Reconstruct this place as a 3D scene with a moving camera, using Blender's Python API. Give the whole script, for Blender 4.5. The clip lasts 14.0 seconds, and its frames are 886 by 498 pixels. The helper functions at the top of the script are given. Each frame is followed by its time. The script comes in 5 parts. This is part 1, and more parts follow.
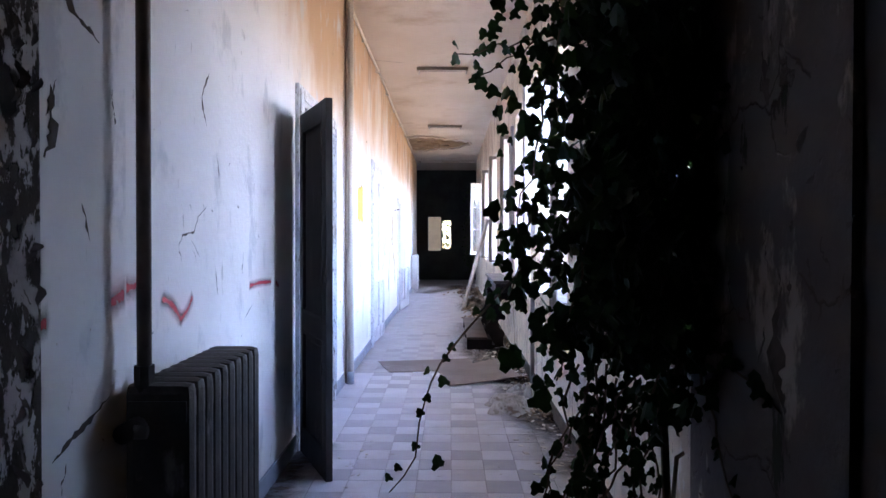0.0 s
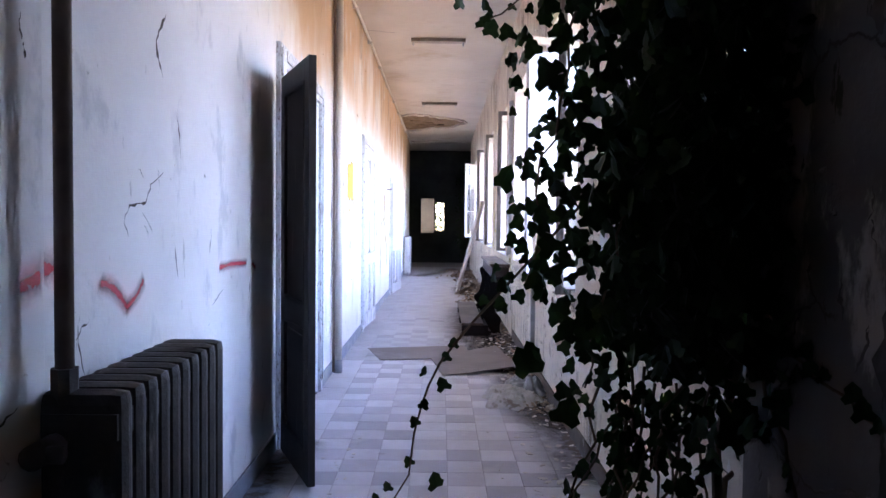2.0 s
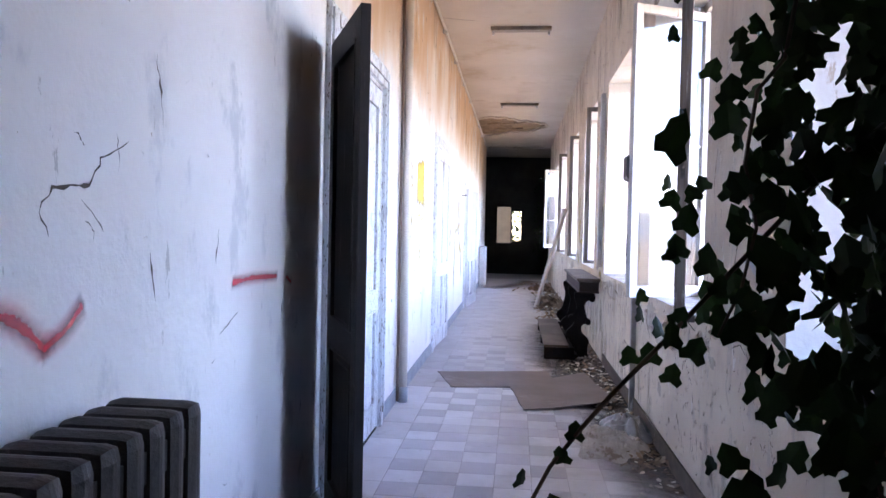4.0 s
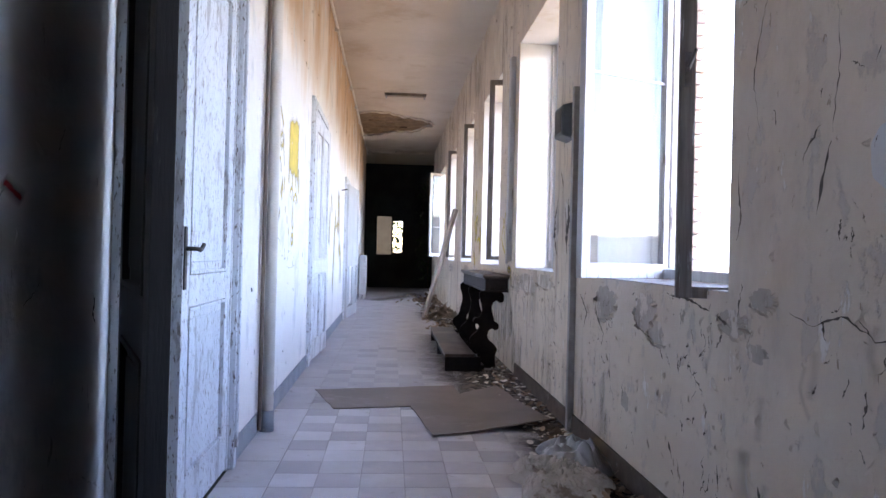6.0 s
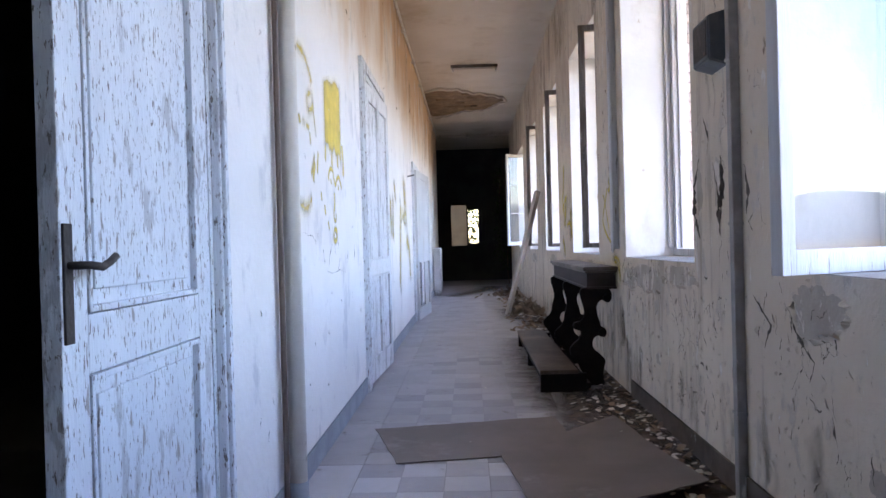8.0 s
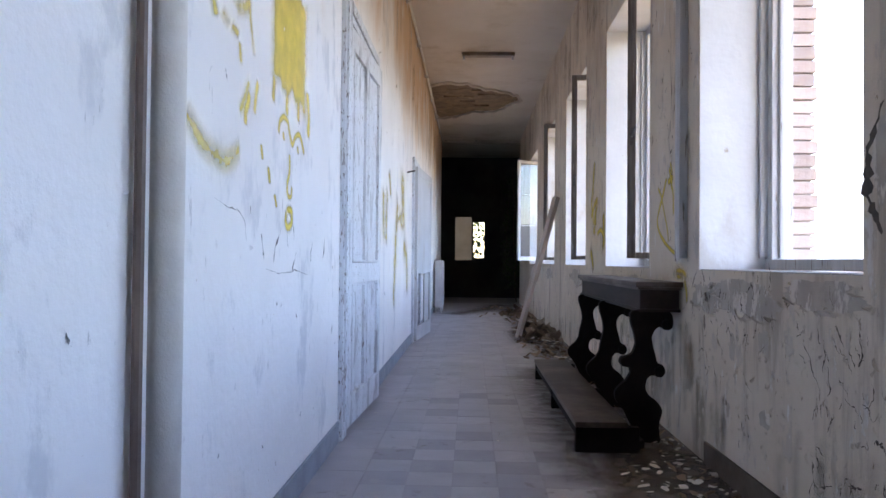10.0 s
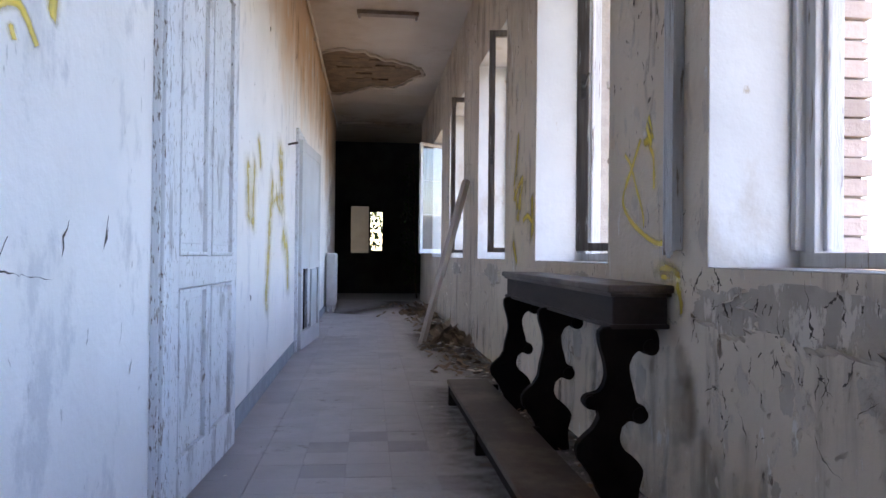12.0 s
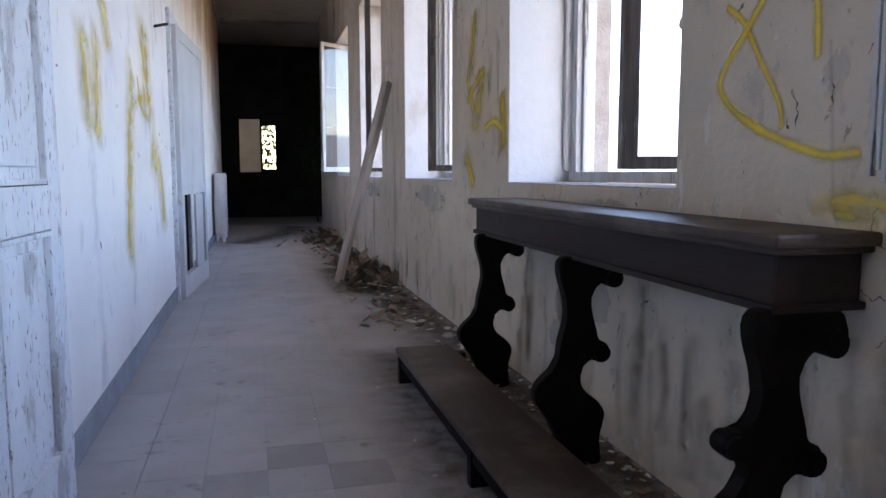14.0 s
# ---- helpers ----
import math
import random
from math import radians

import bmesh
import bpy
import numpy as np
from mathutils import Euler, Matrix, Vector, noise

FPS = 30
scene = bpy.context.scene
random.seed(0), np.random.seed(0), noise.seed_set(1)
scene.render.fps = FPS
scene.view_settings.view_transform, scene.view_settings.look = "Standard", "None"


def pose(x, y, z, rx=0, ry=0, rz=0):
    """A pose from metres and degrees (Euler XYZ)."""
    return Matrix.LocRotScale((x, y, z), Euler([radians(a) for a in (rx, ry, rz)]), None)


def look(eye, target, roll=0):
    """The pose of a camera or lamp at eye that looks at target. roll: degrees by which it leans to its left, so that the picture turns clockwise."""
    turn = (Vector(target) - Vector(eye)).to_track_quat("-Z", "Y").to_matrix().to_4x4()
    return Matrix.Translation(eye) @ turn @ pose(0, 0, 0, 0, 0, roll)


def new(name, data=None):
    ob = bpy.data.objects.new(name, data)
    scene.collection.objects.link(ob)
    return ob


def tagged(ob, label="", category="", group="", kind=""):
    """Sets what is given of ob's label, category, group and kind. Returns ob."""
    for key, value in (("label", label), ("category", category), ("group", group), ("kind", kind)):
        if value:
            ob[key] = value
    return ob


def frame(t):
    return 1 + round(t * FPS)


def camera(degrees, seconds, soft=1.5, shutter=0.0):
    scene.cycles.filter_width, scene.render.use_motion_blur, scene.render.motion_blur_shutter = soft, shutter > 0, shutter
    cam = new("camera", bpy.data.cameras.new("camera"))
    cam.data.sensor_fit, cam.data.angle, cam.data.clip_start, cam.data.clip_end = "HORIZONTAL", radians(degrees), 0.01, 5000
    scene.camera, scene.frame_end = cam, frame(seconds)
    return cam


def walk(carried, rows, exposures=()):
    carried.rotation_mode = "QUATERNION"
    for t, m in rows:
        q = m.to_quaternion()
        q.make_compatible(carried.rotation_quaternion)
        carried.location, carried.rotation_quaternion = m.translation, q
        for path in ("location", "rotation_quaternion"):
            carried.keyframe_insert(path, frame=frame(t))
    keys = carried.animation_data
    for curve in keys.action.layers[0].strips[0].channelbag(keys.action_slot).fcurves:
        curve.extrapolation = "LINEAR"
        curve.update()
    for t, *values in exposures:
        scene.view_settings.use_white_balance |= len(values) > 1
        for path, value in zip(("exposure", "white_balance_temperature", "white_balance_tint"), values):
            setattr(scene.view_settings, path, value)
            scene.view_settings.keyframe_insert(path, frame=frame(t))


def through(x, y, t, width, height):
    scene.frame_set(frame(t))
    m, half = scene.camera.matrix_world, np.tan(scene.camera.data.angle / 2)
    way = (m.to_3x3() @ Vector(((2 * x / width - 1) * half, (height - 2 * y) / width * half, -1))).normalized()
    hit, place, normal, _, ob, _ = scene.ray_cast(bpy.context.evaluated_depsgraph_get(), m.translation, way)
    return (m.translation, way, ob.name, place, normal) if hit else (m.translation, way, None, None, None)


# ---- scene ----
cam = camera(62.9, 14.0)
PATH = [
    (0, (0.016, 0.278, 1.405), (-0.002, 2.277, 1.377), 0.1),
    (0.5, (0.001, 0.355, 1.403), (-0.008, 2.355, 1.36), 0.3),
    (1, (-0.03, 0.472, 1.4), (-0.009, 2.471, 1.352), 0.8),
    (1.5, (-0.049, 0.571, 1.386), (0.002, 2.569, 1.327), 0.3),
    (2, (-0.015, 0.737, 1.377), (-0.011, 2.735, 1.302), 0.6),
    (2.5, (0.019, 0.949, 1.365), (-0.11, 2.943, 1.275), 1.2),
    (3, (-0.025, 1.173, 1.361), (-0.258, 3.158, 1.284), 1.3),
    (3.2, (-0.033, 1.257, 1.38), (-0.26, 3.243, 1.311), 1.3),
    (5.3, (-0.238, 2.532, 1.149), (-0.227, 4.531, 1.136), -0.2),
    (5.5, (-0.257, 2.675, 1.104), (-0.176, 4.673, 1.102), -0.5),
    (6, (-0.255, 3.055, 1.032), (-0.114, 5.05, 1.048), 1.4),
    (6.5, (-0.231, 3.385, 1.003), (-0.01, 5.373, 0.958), 2.7),
    (7, (-0.279, 3.684, 1.011), (-0.116, 5.677, 0.969), 1.2),
    (7.5, (-0.305, 4.006, 1.025), (-0.2, 6.003, 0.988), -0.1),
    (8, (-0.239, 4.39, 1.054), (-0.31, 6.389, 1.041), -1.5),
    (8.5, (-0.232, 4.723, 1.052), (-0.297, 6.722, 1.068), 1.1),
    (8.7, (-0.258, 4.872, 1.053), (-0.358, 6.869, 1.079), 0.8),
    (10.8, (-0.327, 6.235, 0.917), (-0.33, 8.234, 0.952), -0.4),
    (11, (-0.339, 6.361, 0.924), (-0.271, 8.359, 0.953), -0.3),
    (11.5, (-0.312, 6.776, 0.953), (-0.176, 8.771, 0.961), -0.6),
    (12, (-0.283, 7.108, 0.964), (-0.078, 9.097, 0.981), 0.6),
    (12.5, (-0.31, 7.467, 0.991), (-0.116, 9.457, 1.032), 0.3),
    (13, (-0.333, 7.799, 1.009), (-0.048, 9.778, 1.002), 1.4),
    (13.5, (-0.33, 8.204, 0.996), (0.029, 10.168, 0.885), 1.8),
    (14, (-0.382, 8.478, 0.982), (0.112, 10.405, 0.772), -0.1),
]
EXPOSURE = [(0.0, 4.9, 5900, 28), (3.0, 4.94, 5950, 30), (5.5, 4.46, 6350, 25), (8.5, 3.82, 6300, 22), (11.0, 3.51, 6250, 21), (14.0, 3.43, 6350, 21)]
walk(cam, [(t, look(eye, target, roll)) for t, eye, target, roll in PATH], EXPOSURE)


# ---- light ----
SUN_EL, SUN_AZ = 42.0, 177.0  # azimuth clockwise from +y
world = bpy.data.worlds.new("world")
scene.world = world
world.use_nodes = True
wn = world.node_tree.nodes
sky = wn.new("ShaderNodeTexSky")
sky.sky_type, sky.sun_disc = "NISHITA", False
sky.sun_elevation, sky.sun_rotation = radians(SUN_EL), radians(SUN_AZ)
world.node_tree.links.new(sky.outputs[0], wn["Background"].inputs[0])
wn["Background"].inputs[1].default_value = 0.15
sun = new("sun", bpy.data.lights.new("sun", "SUN"))
sun.data.energy, sun.data.angle, sun.data.color = 4.5, radians(0.53), (1.0, 0.93, 0.82)
toward = Vector((math.sin(radians(SUN_AZ)) * math.cos(radians(SUN_EL)), math.cos(radians(SUN_AZ)) * math.cos(radians(SUN_EL)), math.sin(radians(SUN_EL))))
sun.matrix_world = look(toward * 60, (0, 0, 0))

# ---- materials ----
def surface(name, c1, c2, scale=3.0, rough=0.8, layers=(), bump=0.2, fine=60.0, metal=0.0, stretch=(1, 1, 1), cracks=None, vary=0.0, placed=False, rise=0.0):
    """Noise between two colours, then layers of (colour, scale, threshold, softness, stretch, depth), then cracks (scale, width, mask)."""
    m = bpy.data.materials.new(name)
    m.use_nodes = True
    nt = m.node_tree
    bsdf = nt.nodes["Principled BSDF"]
    coord = nt.nodes.new("ShaderNodeNewGeometry").outputs["Position"] if placed else nt.nodes.new("ShaderNodeTexCoord").outputs["Object"]

    def node(kind, **ins):
        n = nt.nodes.new(kind)
        for k, v in ins.items():
            k = int(k[1:]) if k[0] == "i" and k[1:].isdigit() else k.replace("_", " ")
            if isinstance(v, bpy.types.NodeSocket):
                nt.links.new(v, n.inputs[k])
            else:
                n.inputs[k].default_value = v
        return n

    def math_node(op, a, b):
        n = node("ShaderNodeMath", i0=a, i1=b)
        n.operation = op
        return n.outputs[0]

    def noise_at(scale, stretch=(1, 1, 1), detail=6.0, rough=0.6, off=0.0):
        mp = node("ShaderNodeMapping", Vector=coord, Scale=stretch, Location=(off, off * 1.7, off * 0.6))
        return node("ShaderNodeTexNoise", Vector=mp.outputs[0], Scale=scale, Detail=detail, Roughness=rough).outputs["Fac"]

    def ramp(fac, lo, hi):
        n = node("ShaderNodeMapRange", Value=fac, From_Min=lo, From_Max=hi)
        n.interpolation_type = "SMOOTHSTEP"
        return n.outputs[0]

    def mix(fac, a, b):
        n = nt.nodes.new("ShaderNodeMix")
        n.data_type = "RGBA"
        for sock, v in ((n.inputs[0], fac), (n.inputs[6], a), (n.inputs[7], b)):
            if isinstance(v, bpy.types.NodeSocket):
                nt.links.new(v, sock)
            else:
                sock.default_value = v if isinstance(v, float) else (*v, 1)
        return n.outputs[2]

    col = mix(ramp(noise_at(scale, stretch), 0.3, 0.7), c1, c2)
    height = noise_at(fine, stretch, 4.0)
    for i, (c, sc, lo, soft, st, depth) in enumerate(layers):
        big = noise_at(sc, st, 8.0, 0.65, 3.1 + 7.3 * i)
        if rise and i == 0:
            up = node("ShaderNodeSeparateXYZ", Vector=coord).outputs[2]
            big = math_node("ADD", big, math_node("MULTIPLY", math_node("SUBTRACT", up, 2.4), rise))
        fac = ramp(big, lo, lo + soft)
        col = mix(fac, col, c)
        height = math_node("ADD", height, math_node("MULTIPLY", fac, depth))
    if cracks:
        sc, width, mask = cracks
        warp = node("ShaderNodeTexNoise", Vector=coord, Scale=sc * 2.2, Detail=5.0).outputs["Color"]
        shifted = node("ShaderNodeVectorMath", i0=warp, i1=(0.16, 0.16, 0.16))
        shifted.operation = "MULTIPLY"
        added = node("ShaderNodeVectorMath", i0=coord, i1=shifted.outputs[0])
        vor = node("ShaderNodeTexVoronoi", Vector=added.outputs[0], Scale=sc)
        vor.feature = "DISTANCE_TO_EDGE"
        line = math_node("SUBTRACT", 1.0, ramp(vor.outputs["Distance"], width * 0.3, width))
        where = ramp(noise_at(sc * 0.8, off=41.0), mask, mask + 0.06)
        fac = math_node("MULTIPLY", line, where)
        col = mix(fac, col, (0.09, 0.075, 0.06))
        height = math_node("SUBTRACT", height, math_node("MULTIPLY", fac, 3.0))
    if vary:
        rnd = nt.nodes.new("ShaderNodeObjectInfo").outputs["Random"]
        isl = nt.nodes.new("ShaderNodeNewGeometry").outputs["Random Per Island"]
        both = math_node("FRACT", math_node("ADD", rnd, isl), 0.0)
        hsv = node("ShaderNodeHueSaturation", Color=col, Value=math_node("ADD", 1.0 - vary / 2, math_node("MULTIPLY", both, vary)))
        col = hsv.outputs[0]
    nt.links.new(col, bsdf.inputs["Base Color"])
    bsdf.inputs["Roughness"].default_value = rough
    bsdf.inputs["Metallic"].default_value = metal
    bsdf.inputs["Specular IOR Level"].default_value = 0.3
    if bump:
        b = node("ShaderNodeBump", Height=height, Strength=bump, Distance=0.01)
        nt.links.new(b.outputs[0], bsdf.inputs["Normal"])
    return m


ONE = (1, 1, 1)
M_left = surface("limewash", (0.86, 0.84, 0.82), (0.78, 0.76, 0.735), 1.1, 0.9, [
    ((0.62, 0.445, 0.29), 0.6, 0.48, 0.24, (1, 1, 0.45), 0.0),
    ((0.66, 0.65, 0.645), 3.2, 0.55, 0.10, (1, 1, 0.6), -0.4),
    ((0.56, 0.54, 0.52), 18.0, 0.66, 0.04, (1, 1, 0.3), -0.8),
    ((0.45, 0.36, 0.27), 30.0, 0.69, 0.03, (1, 1, 0.6), -0.8),
    ((0.22, 0.18, 0.15), 9.0, 0.715, 0.02, (1, 1, 0.22), -1.8)], 0.26, 26.0, cracks=(2.6, 0.006, 0.64), rise=0.22)
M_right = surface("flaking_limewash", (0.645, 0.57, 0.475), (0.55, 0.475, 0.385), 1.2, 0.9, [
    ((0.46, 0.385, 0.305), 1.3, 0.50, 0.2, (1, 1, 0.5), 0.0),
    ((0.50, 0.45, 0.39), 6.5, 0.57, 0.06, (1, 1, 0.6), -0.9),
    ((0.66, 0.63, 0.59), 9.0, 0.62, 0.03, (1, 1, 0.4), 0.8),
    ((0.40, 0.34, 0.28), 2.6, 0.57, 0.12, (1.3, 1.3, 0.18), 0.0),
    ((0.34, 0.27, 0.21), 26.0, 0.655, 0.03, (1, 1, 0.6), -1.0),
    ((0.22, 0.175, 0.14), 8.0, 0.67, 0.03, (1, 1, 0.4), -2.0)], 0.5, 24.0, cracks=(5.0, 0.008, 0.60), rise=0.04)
M_bare = surface("bare_grey_plaster", (0.46, 0.412, 0.358), (0.37, 0.328, 0.283), 7.0, 0.95, [((0.30, 0.26, 0.225), 12.0, 0.6, 0.08, (1, 1, 0.6), -0.8), ((0.62, 0.565, 0.50), 10.0, 0.54, 0.05, (1, 1, 0.5), 1.2)], 0.5, 30.0)
M_flaked = surface("flaked_limewash_edge", (0.50, 0.48, 0.47), (0.36, 0.34, 0.33), 5.0, 0.95, [((0.06, 0.052, 0.045), 16.0, 0.49, 0.03, (1, 1, 0.6), -1.5), ((0.05, 0.043, 0.038), 28.0, 0.6, 0.03, (1, 1, 0.6), -1.0)], 0.6, 30.0)
M_gapshadow = surface("substrate_and_shadow", (0.12, 0.10, 0.085), (0.06, 0.05, 0.042), 12.0, 0.95)
M_sillgrey = surface("dirty_sill", (0.40, 0.385, 0.36), (0.27, 0.255, 0.235), 6.0, 0.9, [((0.14, 0.12, 0.10), 12.0, 0.6, 0.04, ONE, -1.0), ((0.55, 0.53, 0.5), 9.0, 0.62, 0.04, ONE, 0.8)], 0.5, 30.0)
# base colour lowered for the dim light beside the ivy; patches and cracks are the plaster's
M_dimwall = surface("dim_wall_plaster", (0.17, 0.148, 0.132), (0.10, 0.086, 0.078), 1.6, 0.95, [
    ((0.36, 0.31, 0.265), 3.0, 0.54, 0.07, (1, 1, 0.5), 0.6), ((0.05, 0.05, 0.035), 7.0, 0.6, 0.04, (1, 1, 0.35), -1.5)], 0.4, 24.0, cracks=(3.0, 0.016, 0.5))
M_reveal = surface("reveal_limewash", (0.60, 0.612, 0.62), (0.53, 0.54, 0.545), 2.0, 0.9, [((0.47, 0.45, 0.42), 2.2, 0.54, 0.14, (1, 1, 0.5), 0.0), ((0.42, 0.37, 0.31), 9.0, 0.66, 0.04, (1, 1, 0.4), -1.0)], 0.3, 26.0)
M_ceiling = surface("stained_ceiling", (0.62, 0.545, 0.46), (0.54, 0.46, 0.37), 0.7, 0.9, [
    ((0.46, 0.37, 0.27), 0.55, 0.54, 0.14, ONE, 0.0), ((0.42, 0.34, 0.26), 1.3, 0.68, 0.06, ONE, -0.5)], 0.15, 18.0, cracks=(0.9, 0.006, 0.6))
# near-black base colour stands in for missing light in hall and side rooms
M_unlit = surface("unlit_near_black", (0.055, 0.06, 0.055), (0.03, 0.034, 0.032), 2.0, 0.9)
# low base colour puts the lobby's lack of light into the plaster
M_lobby = surface("unlit_lobby_plaster", (0.12, 0.11, 0.10), (0.08, 0.07, 0.065), 2.0, 0.9, [((0.1, 0.09, 0.08), 6.0, 0.62, 0.04, ONE, -1.0)])
M_skirt = surface("grey_skirting", (0.33, 0.36, 0.40), (0.26, 0.28, 0.31), 6.0, 0.7, [((0.5, 0.49, 0.47), 9.0, 0.66, 0.05, ONE, 0.4)])
LIGHT_DUST = [((0.42, 0.405, 0.40), 0.9, 0.52, 0.16, ONE, 0.0), ((0.50, 0.485, 0.485), 3.2, 0.52, 0.2, ONE, 0.0), ((0.30, 0.28, 0.265), 6.0, 0.62, 0.12, ONE, 0.3), ((0.15, 0.125, 0.11), 24.0, 0.69, 0.04, ONE, 0.5)]
DUST = [((0.38, 0.365, 0.36), 3.2, 0.50, 0.2, ONE, 0.0), ((0.23, 0.21, 0.195), 6.0, 0.61, 0.12, ONE, 0.3), ((0.13, 0.11, 0.095), 24.0, 0.68, 0.04, ONE, 0.5)]
M_skirt_dirty = surface("dirty_skirting", (0.125, 0.098, 0.075), (0.075, 0.058, 0.045), 6.0, 0.9, [((0.26, 0.235, 0.21), 9.0, 0.63, 0.05, ONE, 0.4)])
M_tile_a = surface("pale_tile", (0.58, 0.572, 0.592), (0.51, 0.502, 0.52), 3.0, 0.6, LIGHT_DUST, 0.1, 90.0, vary=0.2, placed=True)
M_tile_b = surface("mauve_tile", (0.45, 0.432, 0.468), (0.395, 0.38, 0.408), 3.0, 0.6, LIGHT_DUST, 0.1, 90.0, vary=0.2, placed=True)
M_tile_c = surface("dusty_pale_tile", (0.445, 0.43, 0.435), (0.395, 0.38, 0.383), 3.0, 0.75, DUST, 0.1, 90.0, vary=0.10, placed=True)
M_tile_d = surface("dusty_mauve_tile", (0.37, 0.355, 0.365), (0.325, 0.312, 0.32), 3.0, 0.75, DUST, 0.1, 90.0, vary=0.12, placed=True)
M_joint = surface("floor_joint", (0.36, 0.345, 0.335), (0.30, 0.285, 0.278), 8.0, 0.95)
M_paintwood = surface("peeling_blue_white_paint", (0.74, 0.77, 0.80), (0.65, 0.68, 0.72), 2.0, 0.65, [
    ((0.47, 0.48, 0.50), 4.0, 0.56, 0.06, (2, 2, 0.6), -0.5), ((0.34, 0.32, 0.305), 26.0, 0.59, 0.05, (1.8, 1.8, 0.4), -1.6), ((0.20, 0.18, 0.165), 70.0, 0.575, 0.04, (1.6, 1.6, 0.42), -1.5)], 0.3, 50.0, stretch=(3, 3, 0.4))
M_paintworn = surface("worn_blue_white_paint", (0.75, 0.765, 0.785), (0.66, 0.675, 0.695), 2.0, 0.65, [
    ((0.47, 0.47, 0.48), 4.0, 0.54, 0.08, (2, 2, 0.6), -0.5), ((0.30, 0.27, 0.245), 24.0, 0.63, 0.05, (1.8, 1.8, 0.4), -1.5), ((0.20, 0.18, 0.16), 65.0, 0.60, 0.04, (1.6, 1.6, 0.42), -1.3)], 0.3, 50.0, stretch=(3, 3, 0.4))
# near-black brown that carries shade: open leaf's back, lining of door 3
M_shadepaint = surface("shade_dark_paint", (0.034, 0.029, 0.027), (0.02, 0.017, 0.016), 3.0, 0.7, [((0.085, 0.077, 0.072), 7.0, 0.62, 0.06, (3, 3, 0.4), 0.4)], 0.2, 50.0, stretch=(3, 3, 0.4))
M_sash = surface("weathered_sash_paint", (0.56, 0.57, 0.585), (0.44, 0.45, 0.465), 5.0, 0.6, [
    ((0.20, 0.17, 0.145), 16.0, 0.60, 0.05, (2.5, 2.5, 0.2), -1.5)], 0.3, 60.0, stretch=(3, 3, 0.3))
M_barewood = surface("bare_grey_wood", (0.26, 0.235, 0.21), (0.15, 0.125, 0.105), 10.0, 0.7, [((0.50, 0.50, 0.50), 12.0, 0.6, 0.05, (3, 3, 0.2), 1.0)], 0.4, 60.0, stretch=(5, 5, 0.25))
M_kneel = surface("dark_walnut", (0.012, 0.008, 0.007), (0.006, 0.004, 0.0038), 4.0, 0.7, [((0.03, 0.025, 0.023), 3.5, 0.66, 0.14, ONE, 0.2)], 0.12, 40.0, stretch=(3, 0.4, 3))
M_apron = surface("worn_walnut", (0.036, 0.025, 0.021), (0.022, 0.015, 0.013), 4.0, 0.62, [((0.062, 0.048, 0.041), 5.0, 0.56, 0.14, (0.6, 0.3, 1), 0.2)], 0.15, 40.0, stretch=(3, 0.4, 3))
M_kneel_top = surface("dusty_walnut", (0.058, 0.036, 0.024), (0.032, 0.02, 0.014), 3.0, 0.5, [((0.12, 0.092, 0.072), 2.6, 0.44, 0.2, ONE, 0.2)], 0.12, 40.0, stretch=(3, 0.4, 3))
M_apron.node_tree.nodes["Principled BSDF"].inputs["Specular IOR Level"].default_value = 0.15
M_kneel.node_tree.nodes["Principled BSDF"].inputs["Specular IOR Level"].default_value = 0.08
M_board = surface("dusty_hardboard", (0.215, 0.18, 0.16), (0.175, 0.145, 0.125), 2.2, 0.85, [((0.28, 0.25, 0.235), 1.8, 0.56, 0.14, ONE, 0.0), ((0.12, 0.09, 0.07), 14.0, 0.72, 0.04, ONE, -0.5)], 0.1, 80.0)
M_plank = surface("pale_plank", (0.47, 0.42, 0.37), (0.36, 0.31, 0.27), 6.0, 0.75, [((0.2, 0.17, 0.14), 12.0, 0.66, 0.05, (3, 3, 0.3), -0.5)], 0.2, 40.0, stretch=(4, 4, 0.3))
M_iron = surface("rusty_cast_iron", (0.058, 0.048, 0.041), (0.03, 0.025, 0.022), 8.0, 0.6, [((0.21, 0.19, 0.17), 5.0, 0.58, 0.12, (1, 1, 0.4), 0.2), ((0.16, 0.075, 0.04), 12.0, 0.66, 0.05, ONE, 0.3)], 0.25, 70.0)
M_radwhite = surface("white_radiator_paint", (0.62, 0.61, 0.6), (0.52, 0.51, 0.5), 6.0, 0.5, [((0.3, 0.22, 0.16), 14.0, 0.68, 0.04, ONE, 0.0)])
M_pipe = surface("painted_pipe", (0.74, 0.71, 0.66), (0.66, 0.62, 0.56), 7.0, 0.6, [((0.24, 0.18, 0.13), 14.0, 0.64, 0.05, (1, 1, 0.3), -0.5)])
M_brownpipe = surface("brown_pipe", (0.17, 0.125, 0.10), (0.11, 0.08, 0.065), 7.0, 0.5, [((0.3, 0.26, 0.22), 14.0, 0.66, 0.05, (1, 1, 0.3), -0.3)])
M_conduit = surface("grey_conduit", (0.30, 0.29, 0.28), (0.21, 0.195, 0.185), 9.0, 0.5, [((0.5, 0.48, 0.45), 14.0, 0.64, 0.05, (1, 1, 0.3), 0.3)])
M_slate = surface("slate_plastic", (0.10, 0.115, 0.125), (0.07, 0.08, 0.09), 9.0, 0.5)
M_metal = surface("dull_steel", (0.20, 0.195, 0.19), (0.11, 0.10, 0.095), 20.0, 0.5, metal=0.6)
M_lamp = surface("rusty_batten", (0.34, 0.29, 0.24), (0.24, 0.19, 0.15), 9.0, 0.6, [((0.13, 0.07, 0.04), 9.0, 0.6, 0.08, ONE, 0.0)])
